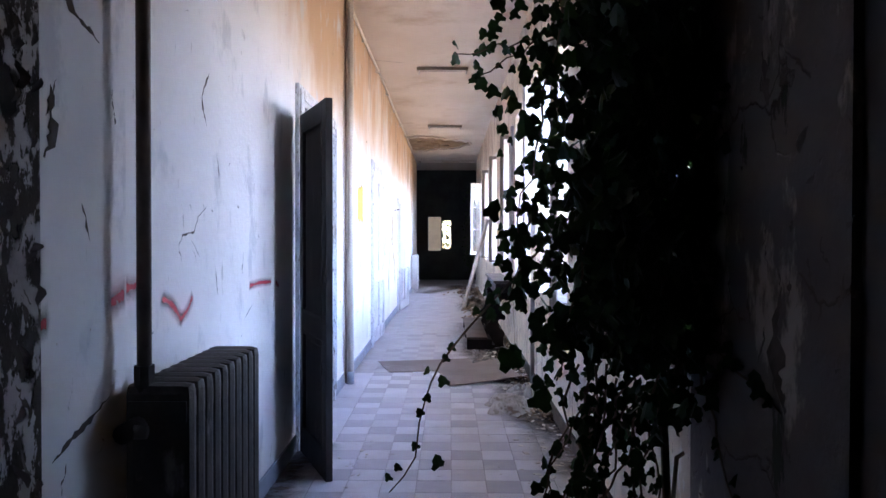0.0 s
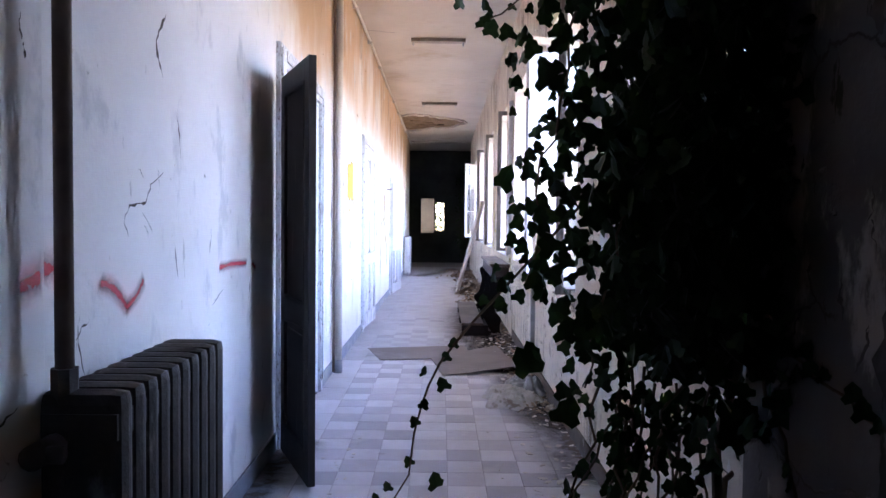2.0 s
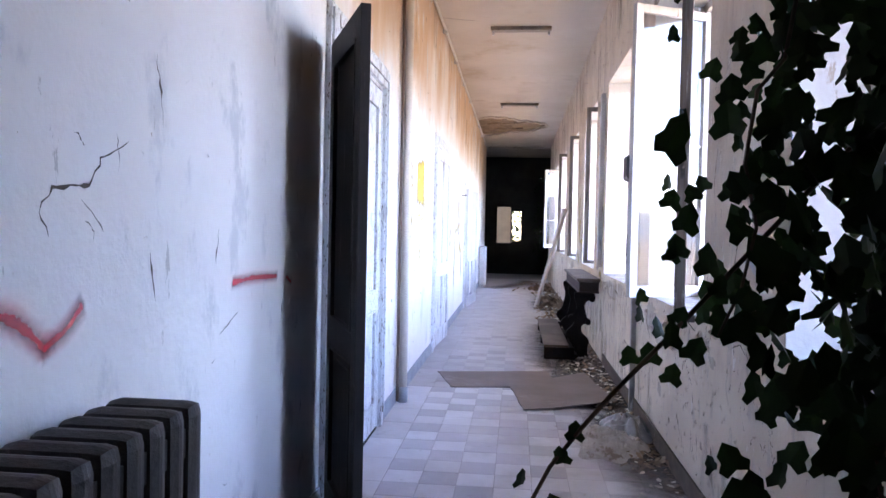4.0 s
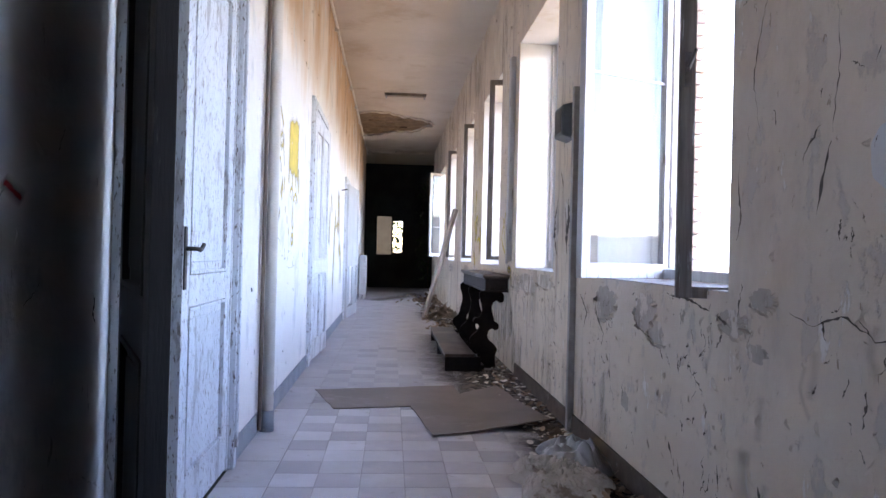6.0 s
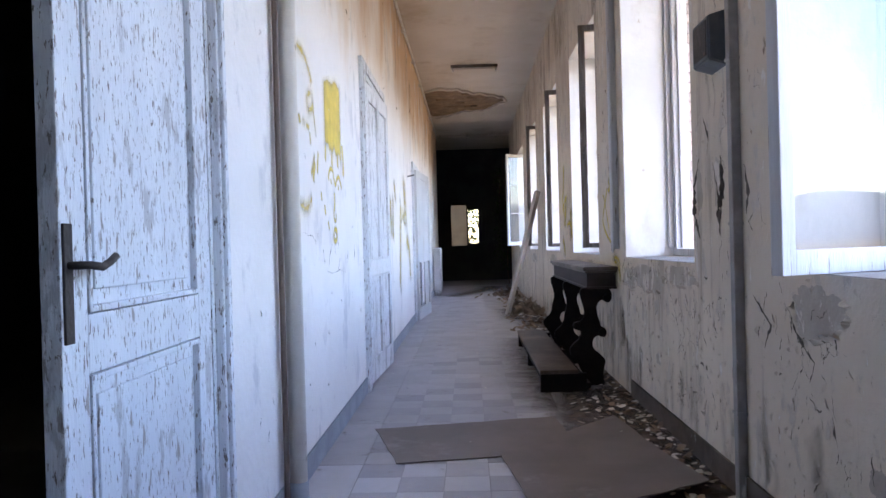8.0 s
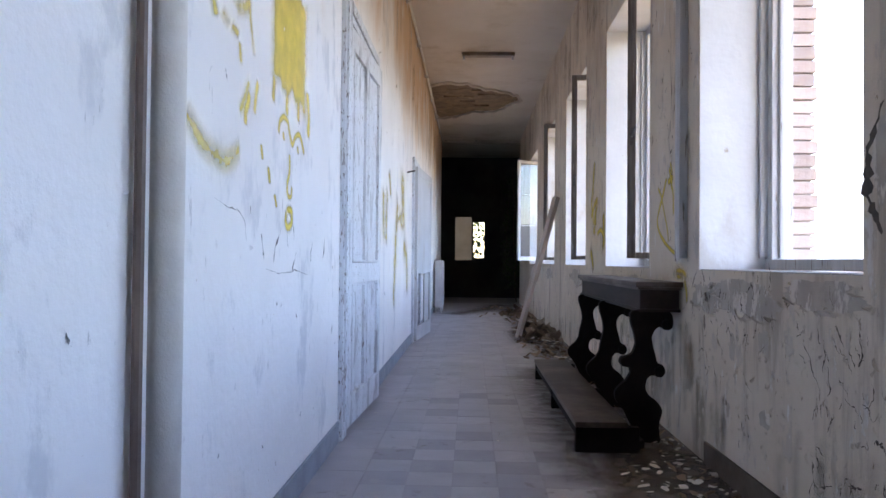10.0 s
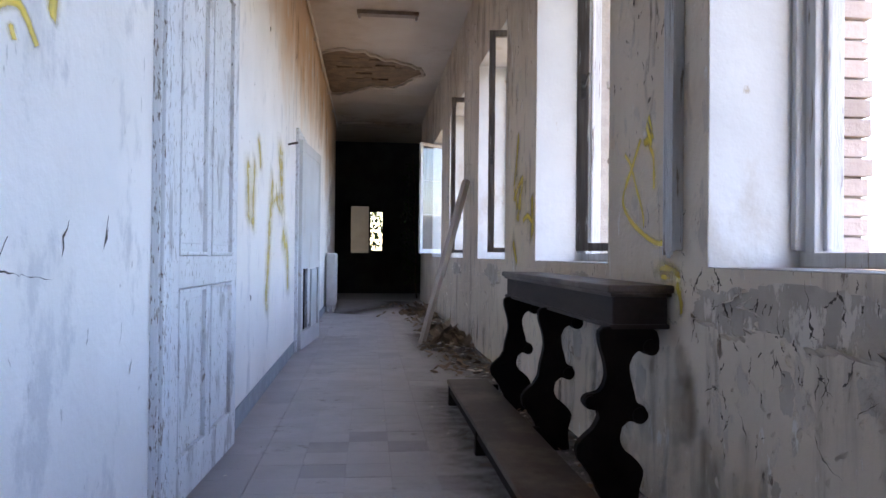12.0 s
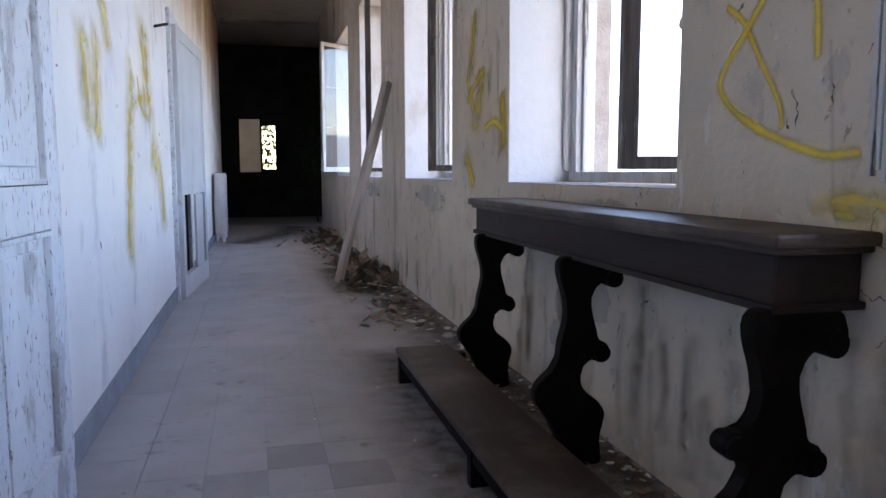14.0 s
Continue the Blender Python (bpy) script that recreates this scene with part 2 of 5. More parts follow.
M_lath = surface("exposed_lath", (0.27, 0.19, 0.12), (0.16, 0.11, 0.07), 5.0, 0.95, [((0.07, 0.045, 0.03), 6.0, 0.6, 0.05, (0.4, 5, 1), -1.0), ((0.40, 0.33, 0.25), 4.0, 0.62, 0.06, ONE, 0.6)], 0.6, 22.0)
M_brick = surface("old_brick", (0.48, 0.385, 0.34), (0.53, 0.455, 0.415), 9.0, 0.9, [((0.55, 0.51, 0.475), 10.0, 0.54, 0.1, ONE, 0.5)], 0.4, 40.0, vary=0.4)
M_mortar = surface("mortar", (0.40, 0.365, 0.33), (0.31, 0.28, 0.25), 10.0, 0.95, bump=0.4)
M_leaf = surface("ivy_leaf", (0.020, 0.042, 0.014), (0.013, 0.027, 0.010), 14.0, 0.6, bump=0.1, vary=0.7)
nt = M_leaf.node_tree
nt.nodes["Principled BSDF"].inputs["Specular IOR Level"].default_value = 0.18
thin = nt.nodes.new("ShaderNodeBsdfTranslucent")
thin.inputs["Color"].default_value = (0.07, 0.17, 0.025, 1)
blend = nt.nodes.new("ShaderNodeMixShader")
blend.inputs[0].default_value = 0.05
nt.links.new(nt.nodes["Principled BSDF"].outputs[0], blend.inputs[1])
nt.links.new(thin.outputs[0], blend.inputs[2])
nt.links.new(blend.outputs[0], nt.nodes["Material Output"].inputs["Surface"])
M_stem = surface("ivy_stem", (0.10, 0.07, 0.045), (0.06, 0.045, 0.03), 20.0, 0.9)
M_cloth = surface("dirty_white_cloth", (0.52, 0.50, 0.47), (0.36, 0.34, 0.315), 8.0, 0.95, [((0.22, 0.18, 0.145), 7.0, 0.56, 0.1, ONE, 0.0)], 0.4, 120.0)
M_bag = surface("grey_plastic_sheet", (0.21, 0.215, 0.225), (0.13, 0.133, 0.14), 7.0, 0.28, [((0.36, 0.36, 0.37), 9.0, 0.62, 0.05, ONE, 0.0)], 0.3, 30.0)
M_flake = surface("fallen_paint", (0.66, 0.63, 0.57), (0.50, 0.46, 0.40), 9.0, 0.9, vary=0.5)
M_rubble = surface("brown_rubble", (0.29, 0.225, 0.165), (0.18, 0.13, 0.095), 9.0, 0.95, vary=0.7)
M_ground = surface("dry_ground", (0.16, 0.115, 0.065), (0.11, 0.09, 0.045), 0.08, 0.95)
M_render = surface("pale_render", (0.14, 0.12, 0.10), (0.11, 0.095, 0.08), 0.5, 0.9)
M_roof = surface("clay_roof", (0.13, 0.10, 0.09), (0.10, 0.08, 0.075), 2.0, 0.9)
M_hill = surface("hazy_hill", (0.12, 0.135, 0.145), (0.10, 0.115, 0.125), 0.02, 1.0)
M_frost = surface("dusty_glass", (0.18, 0.13, 0.085), (0.12, 0.085, 0.055), 2.0, 0.6)


def glass(name, rough=0.02, tint=(0.92, 0.95, 0.96), through=1.0):
    m = bpy.data.materials.new(name)
    m.use_nodes = True
    b = m.node_tree.nodes["Principled BSDF"]
    b.inputs["Base Color"].default_value = (*tint, 1)
    b.inputs["Roughness"].default_value = rough
    b.inputs["Transmission Weight"].default_value = through
    b.inputs["IOR"].default_value = 1.45
    return m


M_glass = glass("window_glass")
M_endglass = glass("yellowed_glass", 0.05, (0.62, 0.52, 0.36))
b = M_frost.node_tree.nodes["Principled BSDF"]
b.inputs["Transmission Weight"].default_value, b.inputs["Roughness"].default_value = 0.6, 0.7


def spray(name, colour, strength, least=0.55):
    """Spray paint: opaque in the middle of the stroke, fading to nothing at its sides."""
    m = bpy.data.materials.new(name)
    m.use_nodes = True
    nt = m.node_tree
    b = nt.nodes["Principled BSDF"]
    b.inputs["Base Color"].default_value = (*colour, 1)
    b.inputs["Roughness"].default_value = 0.7
    uv = nt.nodes.new("ShaderNodeUVMap")
    sep = nt.nodes.new("ShaderNodeSeparateXYZ")
    nt.links.new(uv.outputs[0], sep.inputs[0])
    tex = nt.nodes.new("ShaderNodeTexNoise")
    tex.inputs["Scale"].default_value, tex.inputs["Detail"].default_value = 70.0, 8.0
    co = nt.nodes.new("ShaderNodeTexCoord")
    nt.links.new(co.outputs["Object"], tex.inputs["Vector"])
    add = nt.nodes.new("ShaderNodeMath")
    add.operation = "ADD"
    nt.links.new(sep.outputs[1], add.inputs[0])
    part_of = nt.nodes.new("ShaderNodeMath")
    part_of.operation = "MULTIPLY"
    part_of.inputs[1].default_value = 0.36
    nt.links.new(tex.outputs["Fac"], part_of.inputs[0])
    nt.links.new(part_of.outputs[0], add.inputs[1])
    rg = nt.nodes.new("ShaderNodeMapRange")
    rg.interpolation_type = "SMOOTHSTEP"
    for k, v in (("From Min", 0.24), ("From Max", 1.3), ("To Max", strength)):
        rg.inputs[k].default_value = v
    nt.links.new(add.outputs[0], rg.inputs["Value"])
    patchy = nt.nodes.new("ShaderNodeTexNoise")
    patchy.inputs["Scale"].default_value, patchy.inputs["Detail"].default_value = 11.0, 7.0
    nt.links.new(co.outputs["Object"], patchy.inputs["Vector"])
    wear = nt.nodes.new("ShaderNodeMapRange")
    for k, v in (("From Min", 0.3), ("From Max", 0.62), ("To Min", 1.0), ("To Max", least)):
        wear.inputs[k].default_value = v
    nt.links.new(patchy.outputs["Fac"], wear.inputs["Value"])
    worn = nt.nodes.new("ShaderNodeMath")
    worn.operation = "MULTIPLY"
    nt.links.new(rg.outputs[0], worn.inputs[0])
    nt.links.new(wear.outputs[0], worn.inputs[1])
    nt.links.new(worn.outputs[0], b.inputs["Alpha"])
    return m


M_red = spray("red_spray", (0.62, 0.035, 0.06), 0.85, 0.75)
M_dirtfilm = spray("floor_dirt", (0.13, 0.10, 0.075), 1.0)
M_yellow = spray("yellow_spray", (0.80, 0.60, 0.05), 0.92, 0.75)
M_yellowfaint = spray("faint_yellow_spray", (0.74, 0.57, 0.07), 0.7)
M_drip = spray("brown_damp_stain", (0.20, 0.14, 0.09), 0.3)
M_rustdrip = spray("rusty_ceiling_stain", (0.38, 0.23, 0.11), 0.28)

# ---- mesh helpers ----
def box(bm, x0, y0, z0, x1, y1, z1, bevel=0.0):
    m = Matrix.Translation(((x0 + x1) / 2, (y0 + y1) / 2, (z0 + z1) / 2)) @ Matrix.Diagonal((abs(x1 - x0), abs(y1 - y0), abs(z1 - z0), 1))
    vs = bmesh.ops.create_cube(bm, size=1, matrix=m)["verts"]
    if bevel:
        es = {e for v in vs for e in v.link_edges}
        bmesh.ops.bevel(bm, geom=list(es), offset=bevel, segments=2, affect="EDGES", profile=0.6)
    return vs


def boxes(*bs, bevel=0.0):
    bm = bmesh.new()
    for b in bs:
        box(bm, *b, bevel=bevel)
    return bm


def tube(bm, pts, radius, sides=10, taper=1.0):
    """A round bar along points."""
    rings = []
    for i, p in enumerate(pts):
        p = Vector(p)
        d = (Vector(pts[min(i + 1, len(pts) - 1)]) - Vector(pts[max(i - 1, 0)])).normalized()
        a = d.orthogonal().normalized()
        if rings:
            a = (last - d * last.dot(d)).normalized()
        last = a
        c = d.cross(a)
        r = radius * (1 + (taper - 1) * i / max(1, len(pts) - 1))
        rings.append([bm.verts.new(p + r * (math.cos(k * math.tau / sides) * a + math.sin(k * math.tau / sides) * c)) for k in range(sides)])
    for a, b in zip(rings, rings[1:]):
        for k in range(sides):
            bm.faces.new((a[k], a[(k + 1) % sides], b[(k + 1) % sides], b[k]))
    bm.faces.new(rings[0][::-1])
    bm.faces.new(rings[-1])
    return bm


def tubes(*runs, radius=0.02, sides=10):
    bm = bmesh.new()
    for r in runs:
        tube(bm, r, radius, sides)
    return bm


def link(name, bm, material, smooth=False):
    bmesh.ops.recalc_face_normals(bm, faces=bm.faces)
    me = bpy.data.meshes.new(name)
    bm.to_mesh(me)
    bm.free()
    me.materials.append(material)
    if smooth:
        me.polygons.foreach_set("use_smooth", [True] * len(me.polygons))
    return new(name, me)


def part(name, bm, material, parent, label="", smooth=False):
    ob = link(name, bm, material, smooth)
    ob.parent = parent
    return tagged(ob, label=label)


def thing(name, label, category, at=None, group="", kind=""):
    ob = new(name)
    ob.empty_display_size = 0.1
    if at is not None:
        ob.matrix_world = at
    return tagged(ob, label=label, category=category, group=group, kind=kind)


def structure(name, bm, material, label, category, smooth=False):
    return tagged(link(name, bm, material, smooth), label=label, category=category, kind="structure")


def profile_prism(bm, outline, x0, x1, axis="y"):
    """A flat outline in (u, z) made solid between x0 and x1 along an axis."""
    if axis == "y":
        f = [bm.verts.new((u, x0, z)) for u, z in outline]
        g = [bm.verts.new((u, x1, z)) for u, z in outline]
    else:
        f = [bm.verts.new((x0, u, z)) for u, z in outline]
        g = [bm.verts.new((x1, u, z)) for u, z in outline]
    n = len(outline)
    bm.faces.new(f)
    bm.faces.new(g[::-1])
    for i in range(n):
        bm.faces.new((f[i], g[i], g[(i + 1) % n], f[(i + 1) % n]))


def smooth_outline(pts, steps=5):
    """A closed Catmull-Rom curve through points."""
    out, n = [], len(pts)
    for i in range(n):
        p0, p1, p2, p3 = (Vector(pts[(i + k - 1) % n]) for k in range(4))
        for s in range(steps):
            t = s / steps
            out.append(tuple(0.5 * (2 * p1 + (p2 - p0) * t + (2 * p0 - 5 * p1 + 4 * p2 - p3) * t * t + (3 * p1 - p0 - 3 * p2 + p3) * t ** 3)))
    return out


# ---- the corridor: plan ----
XL, XR, ZC = -1.0, 0.84, 3.8
XO = 1.41                 # outer face of the window wall
SILL, HEAD = 0.93, 2.93
Y0, Y1, YE = 1.77, 22.7, 25.2  # partition behind the first eye, end of the white plaster, end wall
WINDOWS = [(2.75, 4.25), (5.34, 6.86), (7.90, 9.42), (10.42, 11.93), (13.0, 14.53), (15.68, 17.2), (18.3, 19.85)]
DOOR1, DOOR2, DOOR3 = (5.17, 6.52), (9.72, 10.82), (14.4, 15.5)

structure("floor", boxes((-3, -3, -0.3, 3, Y0, -0.004), (XL, Y0, -0.3, XR, Y1, -0.004), (-3, Y1, -0.3, 3, YE + 0.3, -0.002)), M_joint, "worn grey tiled corridor floor with dirt", "floor")
structure("ceiling", boxes((-3, -3, ZC, 3, Y1, ZC + 0.25), (-3, Y1, ZC - 0.04, 3, YE + 0.3, ZC + 0.25)), M_ceiling, "white plaster ceiling with brown damp stains", "ceiling")


def wall_with(openings, x0, x1, y0, y1):
    """Boxes of a wall along y with openings (y0, y1, z0, z1)."""
    bs, y = [], y0
    for a, b, lo, hi in openings:
        bs.append((x0, y, 0, x1, a, ZC))
        if lo > 0:
            bs.append((x0, a, 0, x1, b, lo))
        bs.append((x0, a, hi, x1, b, ZC))
        y = b
    return bs + [(x0, y, 0, x1, y1, ZC)]


def weld(bm):
    bmesh.ops.remove_doubles(bm, verts=bm.verts, dist=1e-5)
    return bm


structure("wall_west", boxes(*wall_with([(*DOOR1, 0, 2.3), (*DOOR2, 0, 2.3), (*DOOR3, 0, 2.1)], XL - 0.35, XL, Y0, Y1)), M_left, "white limewashed corridor wall, cracked and stained", "wall")
structure("pilaster", boxes((XL, 1.89, 0, XL + 0.035, 2.47, ZC), bevel=0.006), M_left, "shallow cracked white plaster pilaster", "pilaster")
structure("wall_east_end", boxes((XR, Y0, 0, 1.28, 2.75, ZC)), M_dimwall, "patchy plaster beside the ivy, coloured dark for the dim light", "wall")
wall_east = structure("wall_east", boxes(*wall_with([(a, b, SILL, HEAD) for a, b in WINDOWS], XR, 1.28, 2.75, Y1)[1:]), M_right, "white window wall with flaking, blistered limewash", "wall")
structure("wall_outer", boxes(*wall_with([(a, b, SILL - 0.03, HEAD) for a, b in WINDOWS], 1.28, XO - 0.02, -3, YE + 0.3)), M_mortar, "outer brick leaf of the window wall", "wall")
structure("wall_south", boxes((-3, Y0 - 0.15, 0, -0.9, Y0 + 0.11, ZC), (0.862, Y0 - 0.15, 0, 3, Y0, ZC), (-0.9, Y0 - 0.15, 3.1, 0.862, Y0, ZC)), M_lobby, "partition wall with a wide opening, coloured dark for the unlit lobby", "wall")
structure("wall_south_edge", boxes((-0.9, Y0 - 0.15, 0, -0.896, Y0 + 0.114, 3.1)), M_flaked, "flaking limewashed edge of the partition", "wall")
# unseen walls that close the lobby and hold it dark
structure("wall_lobby", boxes((-3.2, -3, 0, -3, Y0, ZC), (3, -3, 0, 3.2, Y0, ZC), (-3.2, -3.2, 0, 3.2, -3, ZC)), M_lobby, "unseen lobby wall, coloured dark to keep light down", "wall")
# the rooms behind the doors on the left, unlit: darkness put into the base colour
structure("wall_rooms", boxes((-3.2, 3.4, 0, -3.0, 17, ZC), (-3.0, 3.4, 0, XL - 0.35, 3.5, ZC), (-3.0, 8.2, 0, XL - 0.35, 8.3, ZC), (-3.0, 13.2, 0, XL - 0.35, 13.3, ZC), (-3.0, 16.9, 0, XL - 0.35, 17, ZC), (-3.0, 3.5, -0.3, XL - 0.35, 17, -0.01), (-3.0, 3.5, ZC, XL - 0.35, 17, ZC + 0.2), (XL - 0.35, 3.5, -0.3, XL, 17, -0.006)), M_unlit, "unlit rooms behind the doors", "wall")
structure("wall_hall", boxes((-1.9, Y1, 0, -1.7, YE, ZC), (1.41, Y1, 0, 1.6, YE, ZC), (-1.9, Y1, 0, XL - 0.35, Y1 + 0.1, ZC)), M_unlit, "end hall walls, coloured near-black for lack of light", "wall")
DL, DR, DT = -0.86, 0.16, 2.36
structure("wall_north", boxes((-1.9, YE, 0, DL, YE + 0.3, ZC), (DR, YE, 0, 1.6, YE + 0.3, ZC), (DL, YE, DT, DR, YE + 0.3, ZC)), M_unlit, "end wall of the hall, coloured near-black for lack of light", "wall")
structure("wall_base", boxes((-3.2, -3.2, -6.0, XO, YE + 0.3, -0.31)), M_render, "lower storey of the building", "wall")


def skirting(x, runs, side):
    return boxes(*[(x, a, 0.0, x + side * 0.012, b, 0.11) for a, b in runs], bevel=0.003)


structure("baseboard", skirting(XL, [(2.48, 5.03), (6.59, 9.58), (10.93, 14.3), (15.62, Y1)], 1), M_skirt, "grey painted skirting with flaking paint", "baseboard")
structure("baseboard_east", skirting(XR, [(Y0, 9.3)], -1), M_skirt_dirty, "dirty grey-brown skirting with flaking paint", "baseboard")

# ---- windows ----
def sash_parts(parent, w, h, muntins, material, pane=True, low=0.075):
    """A casement sash in its own plane: x from the hinge, z up."""
    st = 0.055
    part("frame", weld(boxes((0, -0.021, 0, st, 0.021, h), (w - st, -0.021, 0, w, 0.021, h), (st, -0.02, 0, w - st, 0.02, low), (st, -0.02, h - st, w - st, 0.02, h), bevel=0.004)), material, parent)
    for z in muntins:
        part("glazing_bar", boxes((st, -0.006, z - 0.006, w - st, 0.006, z + 0.006)), material, parent)
    if pane:
        edges = [0.075, *[z for z in muntins], h - st]
        for a, b in zip(edges, edges[1:]):
            g = part("pane", boxes((st, -0.0015, a, w - st, 0.0015, b)), M_glass, parent, "dusty clear pane")
            g.visible_shadow = False


def window(i, a, b):
    win = thing(f"window_{i}", "deep window opening with weathered white timber frame", "window", kind="structure")
    fx0, fx1 = 1.165, 1.268
    part("window_frame", weld(boxes((fx0, a, SILL + 0.05, fx1, a + 0.06, HEAD), (fx0, b - 0.085, SILL + 0.05, fx1, b, HEAD), (fx0, a + 0.06, HEAD - 0.06, fx1, b - 0.06, HEAD), (fx0, a, SILL + 0.006, fx1, b, SILL + 0.055), bevel=0.005)), M_sash, win)
    part("stop_bead", boxes((fx0 - 0.035, b - 0.035, SILL + 0.06, fx0 + 0.01, b - 0.005, HEAD - 0.01), (fx0 + 0.03, b - 0.105, SILL + 0.06, fx0 + 0.055, b - 0.08, HEAD - 0.01), (fx0 - 0.03, a + 0.004, SILL + 0.06, fx0, a + 0.05, HEAD - 0.01), bevel=0.008), M_sash, win)
    part("reveal", boxes((XR + 0.003, b - 0.004, SILL, fx0, b, HEAD), (XR + 0.003, a, SILL, fx0, a + 0.004, HEAD), (XR + 0.003, a, HEAD - 0.004, fx0, b, HEAD)), M_reveal, win, "bright white plaster reveal")
    bm = bmesh.new()
    box(bm, XR + 0.004, a + 0.004, SILL - 0.02, fx0, b - 0.004, SILL + 0.004, bevel=0.003)
    part("window_sill", bm, M_sillgrey, win, "chipped dirty plaster sill")
    part("outer_sill", boxes((1.268, a, SILL - 0.05, XO + 0.05, b, SILL - 0.004)), M_mortar, win)
    return win


wins = [window(i + 1, a, b) for i, (a, b) in enumerate(WINDOWS)]


def sash(name, label, hinge, free, h, muntins, material, pane=True, handle=None, z=SILL + 0.062):
    """An open casement between two points of the plan."""
    hx, hy = hinge
    dx, dy = free[0] - hx, free[1] - hy
    w = math.hypot(dx, dy)
    ob = thing(name, label, "casement", pose(hx, hy, z, 0, 0, math.degrees(math.atan2(dy, dx))))
    sash_parts(ob, w, h, muntins, material, pane, 0.075 if pane else 0.04)
    if handle:
        bm = tubes([(w - 0.028, 0.02 * handle, 0.80), (w - 0.028, 0.055 * handle, 0.80), (w - 0.05, 0.06 * handle, 0.86)], radius=0.007, sides=8)
        box(bm, w - 0.04, 0.02 * handle, 0.74, w - 0.016, 0.028 * handle, 0.86)
        part("handle", bm, M_metal, ob, "dark iron window handle")
    return ob


H = HEAD - SILL - 0.12
sash("casement_sash", "open white casement with cracked glass", (1.2, 6.79), (0.653, 6.525), H + 0.04, [1.02], M_sash, z=0.936)
sash("casement_sash", "open weathered grey casement without glass", (1.2, 5.405), (0.745, 5.55), H + 0.07, [], M_barewood, False, 1, z=0.902)
sash("casement_sash", "open brown weathered casement with an iron handle", (1.2, 10.485), (0.73, 10.575), H, [], M_barewood, False, 1)
sash("casement_sash", "open brown weathered casement with an iron handle", (1.2, 13.08), (0.72, 13.17), H, [], M_barewood, False, 1)
sash("casement_sash", "open brown weathered casement against the reveal", (1.2, 15.76), (0.70, 15.8), H, [], M_barewood, False)
sash("casement_sash", "open white casement with three panes", (1.2, 19.79), (0.57, 19.32), H, [0.66, 1.24], M_sash)
sh = thing("folded_shutter", "narrow fluted grey shutter folded against the wall", "shutter")
part("board", boxes((0.802, 9.60, 0.99, 0.838, 9.66, 2.86), bevel=0.004), M_sash, sh)
for k in range(5):
    part("flute", boxes((0.789, 9.588 + 0.017 * k, 0.985 - 0.012 * (k % 3), 0.803, 9.600 + 0.017 * k, 2.85), bevel=0.003), M_sash, sh)

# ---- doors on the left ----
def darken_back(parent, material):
    """The back and the edges of a leaf in another material, which puts their shade into the colour."""
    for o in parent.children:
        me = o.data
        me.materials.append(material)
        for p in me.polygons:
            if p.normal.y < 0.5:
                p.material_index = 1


def leaf_parts(parent, w, h, material, columns=1, rail=0.83, handle=0):
    """A panelled door leaf: x from the hinge, thickness along y, face towards -y."""
    st, th = 0.095, 0.02
    part("stile", boxes((0, -th, 0, st, th, h), bevel=0.003), material, parent)
    part("stile", boxes((w - st, -th, 0, w, th, h), bevel=0.003), material, parent)
    for a, b in ((0, 0.16), (rail, rail + 0.12), (h - 0.11, h)):
        part("rail", boxes((st, -th, a, w - st, th, b), bevel=0.003), material, parent)
    cols = [st + (w - 2 * st) * k / columns for k in range(columns + 1)]
    for k in range(1, columns):
        part("mullion", boxes((cols[k] - 0.03, -th, 0.16, cols[k] + 0.03, th, rail), (cols[k] - 0.03, -th, rail + 0.12, cols[k] + 0.03, th, h - 0.11), bevel=0.003), material, parent)
    for k in range(columns):
        a = cols[k] + (0.03 if k else 0)
        b = cols[k + 1] - (0.03 if k < columns - 1 else 0)
        a, b = a + 0.003, b - 0.003
        for lo, hi in ((0.163, rail - 0.003), (rail + 0.123, h - 0.113)):
            bm = boxes((a, -0.004, lo, b, 0.004, hi))
            for s in (-1, 1):
                box(bm, a + 0.045, s * 0.003, lo + 0.045, b - 0.045, s * 0.012, hi - 0.045, bevel=0.004)
                for q in ((a, lo, a + 0.014, hi), (b - 0.014, lo, b, hi), (a, lo, b, lo + 0.014), (a, hi - 0.014, b, hi)):
                    box(bm, q[0], s * 0.004, q[1], q[2], s * 0.0235, q[3], bevel=0.003)
            part("panel", bm, material, parent)
    if handle:
        hx = w - 0.05 if handle > 0 else 0.05
        pl = part("lock_plate", boxes((hx - 0.02, -th - 0.006, 0.86, hx + 0.02, -th, 1.12), bevel=0.002), M_metal, parent, "pitted steel lock plate")
        part("door_handle", tubes([(hx, -th, 1.02), (hx, -th - 0.05, 1.02), (hx - 0.02 * handle, -th - 0.058, 1.02), (hx - 0.12 * handle, -th - 0.055, 1.03)], radius=0.009), M_metal, pl, "bent steel lever handle", True)


def casing(parent, a, b, h, far=0.13):
    w = 0.13
    for y0, y1 in ((a - w, a), (b, b + far)):
        bm = boxes((XL, y0, 0, XL + 0.028, y1, h + w), bevel=0.004)
        if y1 - y0 > 0.05:
            box(bm, XL + 0.026, y0 + 0.012, 0.1, XL + 0.042, y1 - 0.02, h + w - 0.03, bevel=0.005)
        part("casing", bm, M_paintwood, parent)
    bm = boxes((XL, a, h, XL + 0.028, b, h + w), bevel=0.004)
    box(bm, XL + 0.026, a, h + 0.04, XL + 0.042, b, h + w - 0.03, bevel=0.005)
    part("head_casing", bm, M_paintwood, parent)
    part("lining", boxes((XL - 0.35, a, 0, XL, a + 0.02, h), (XL - 0.35, b - 0.02, 0, XL, b, h), (XL - 0.35, a, h - 0.02, XL, b, h)), M_paintwood, parent)


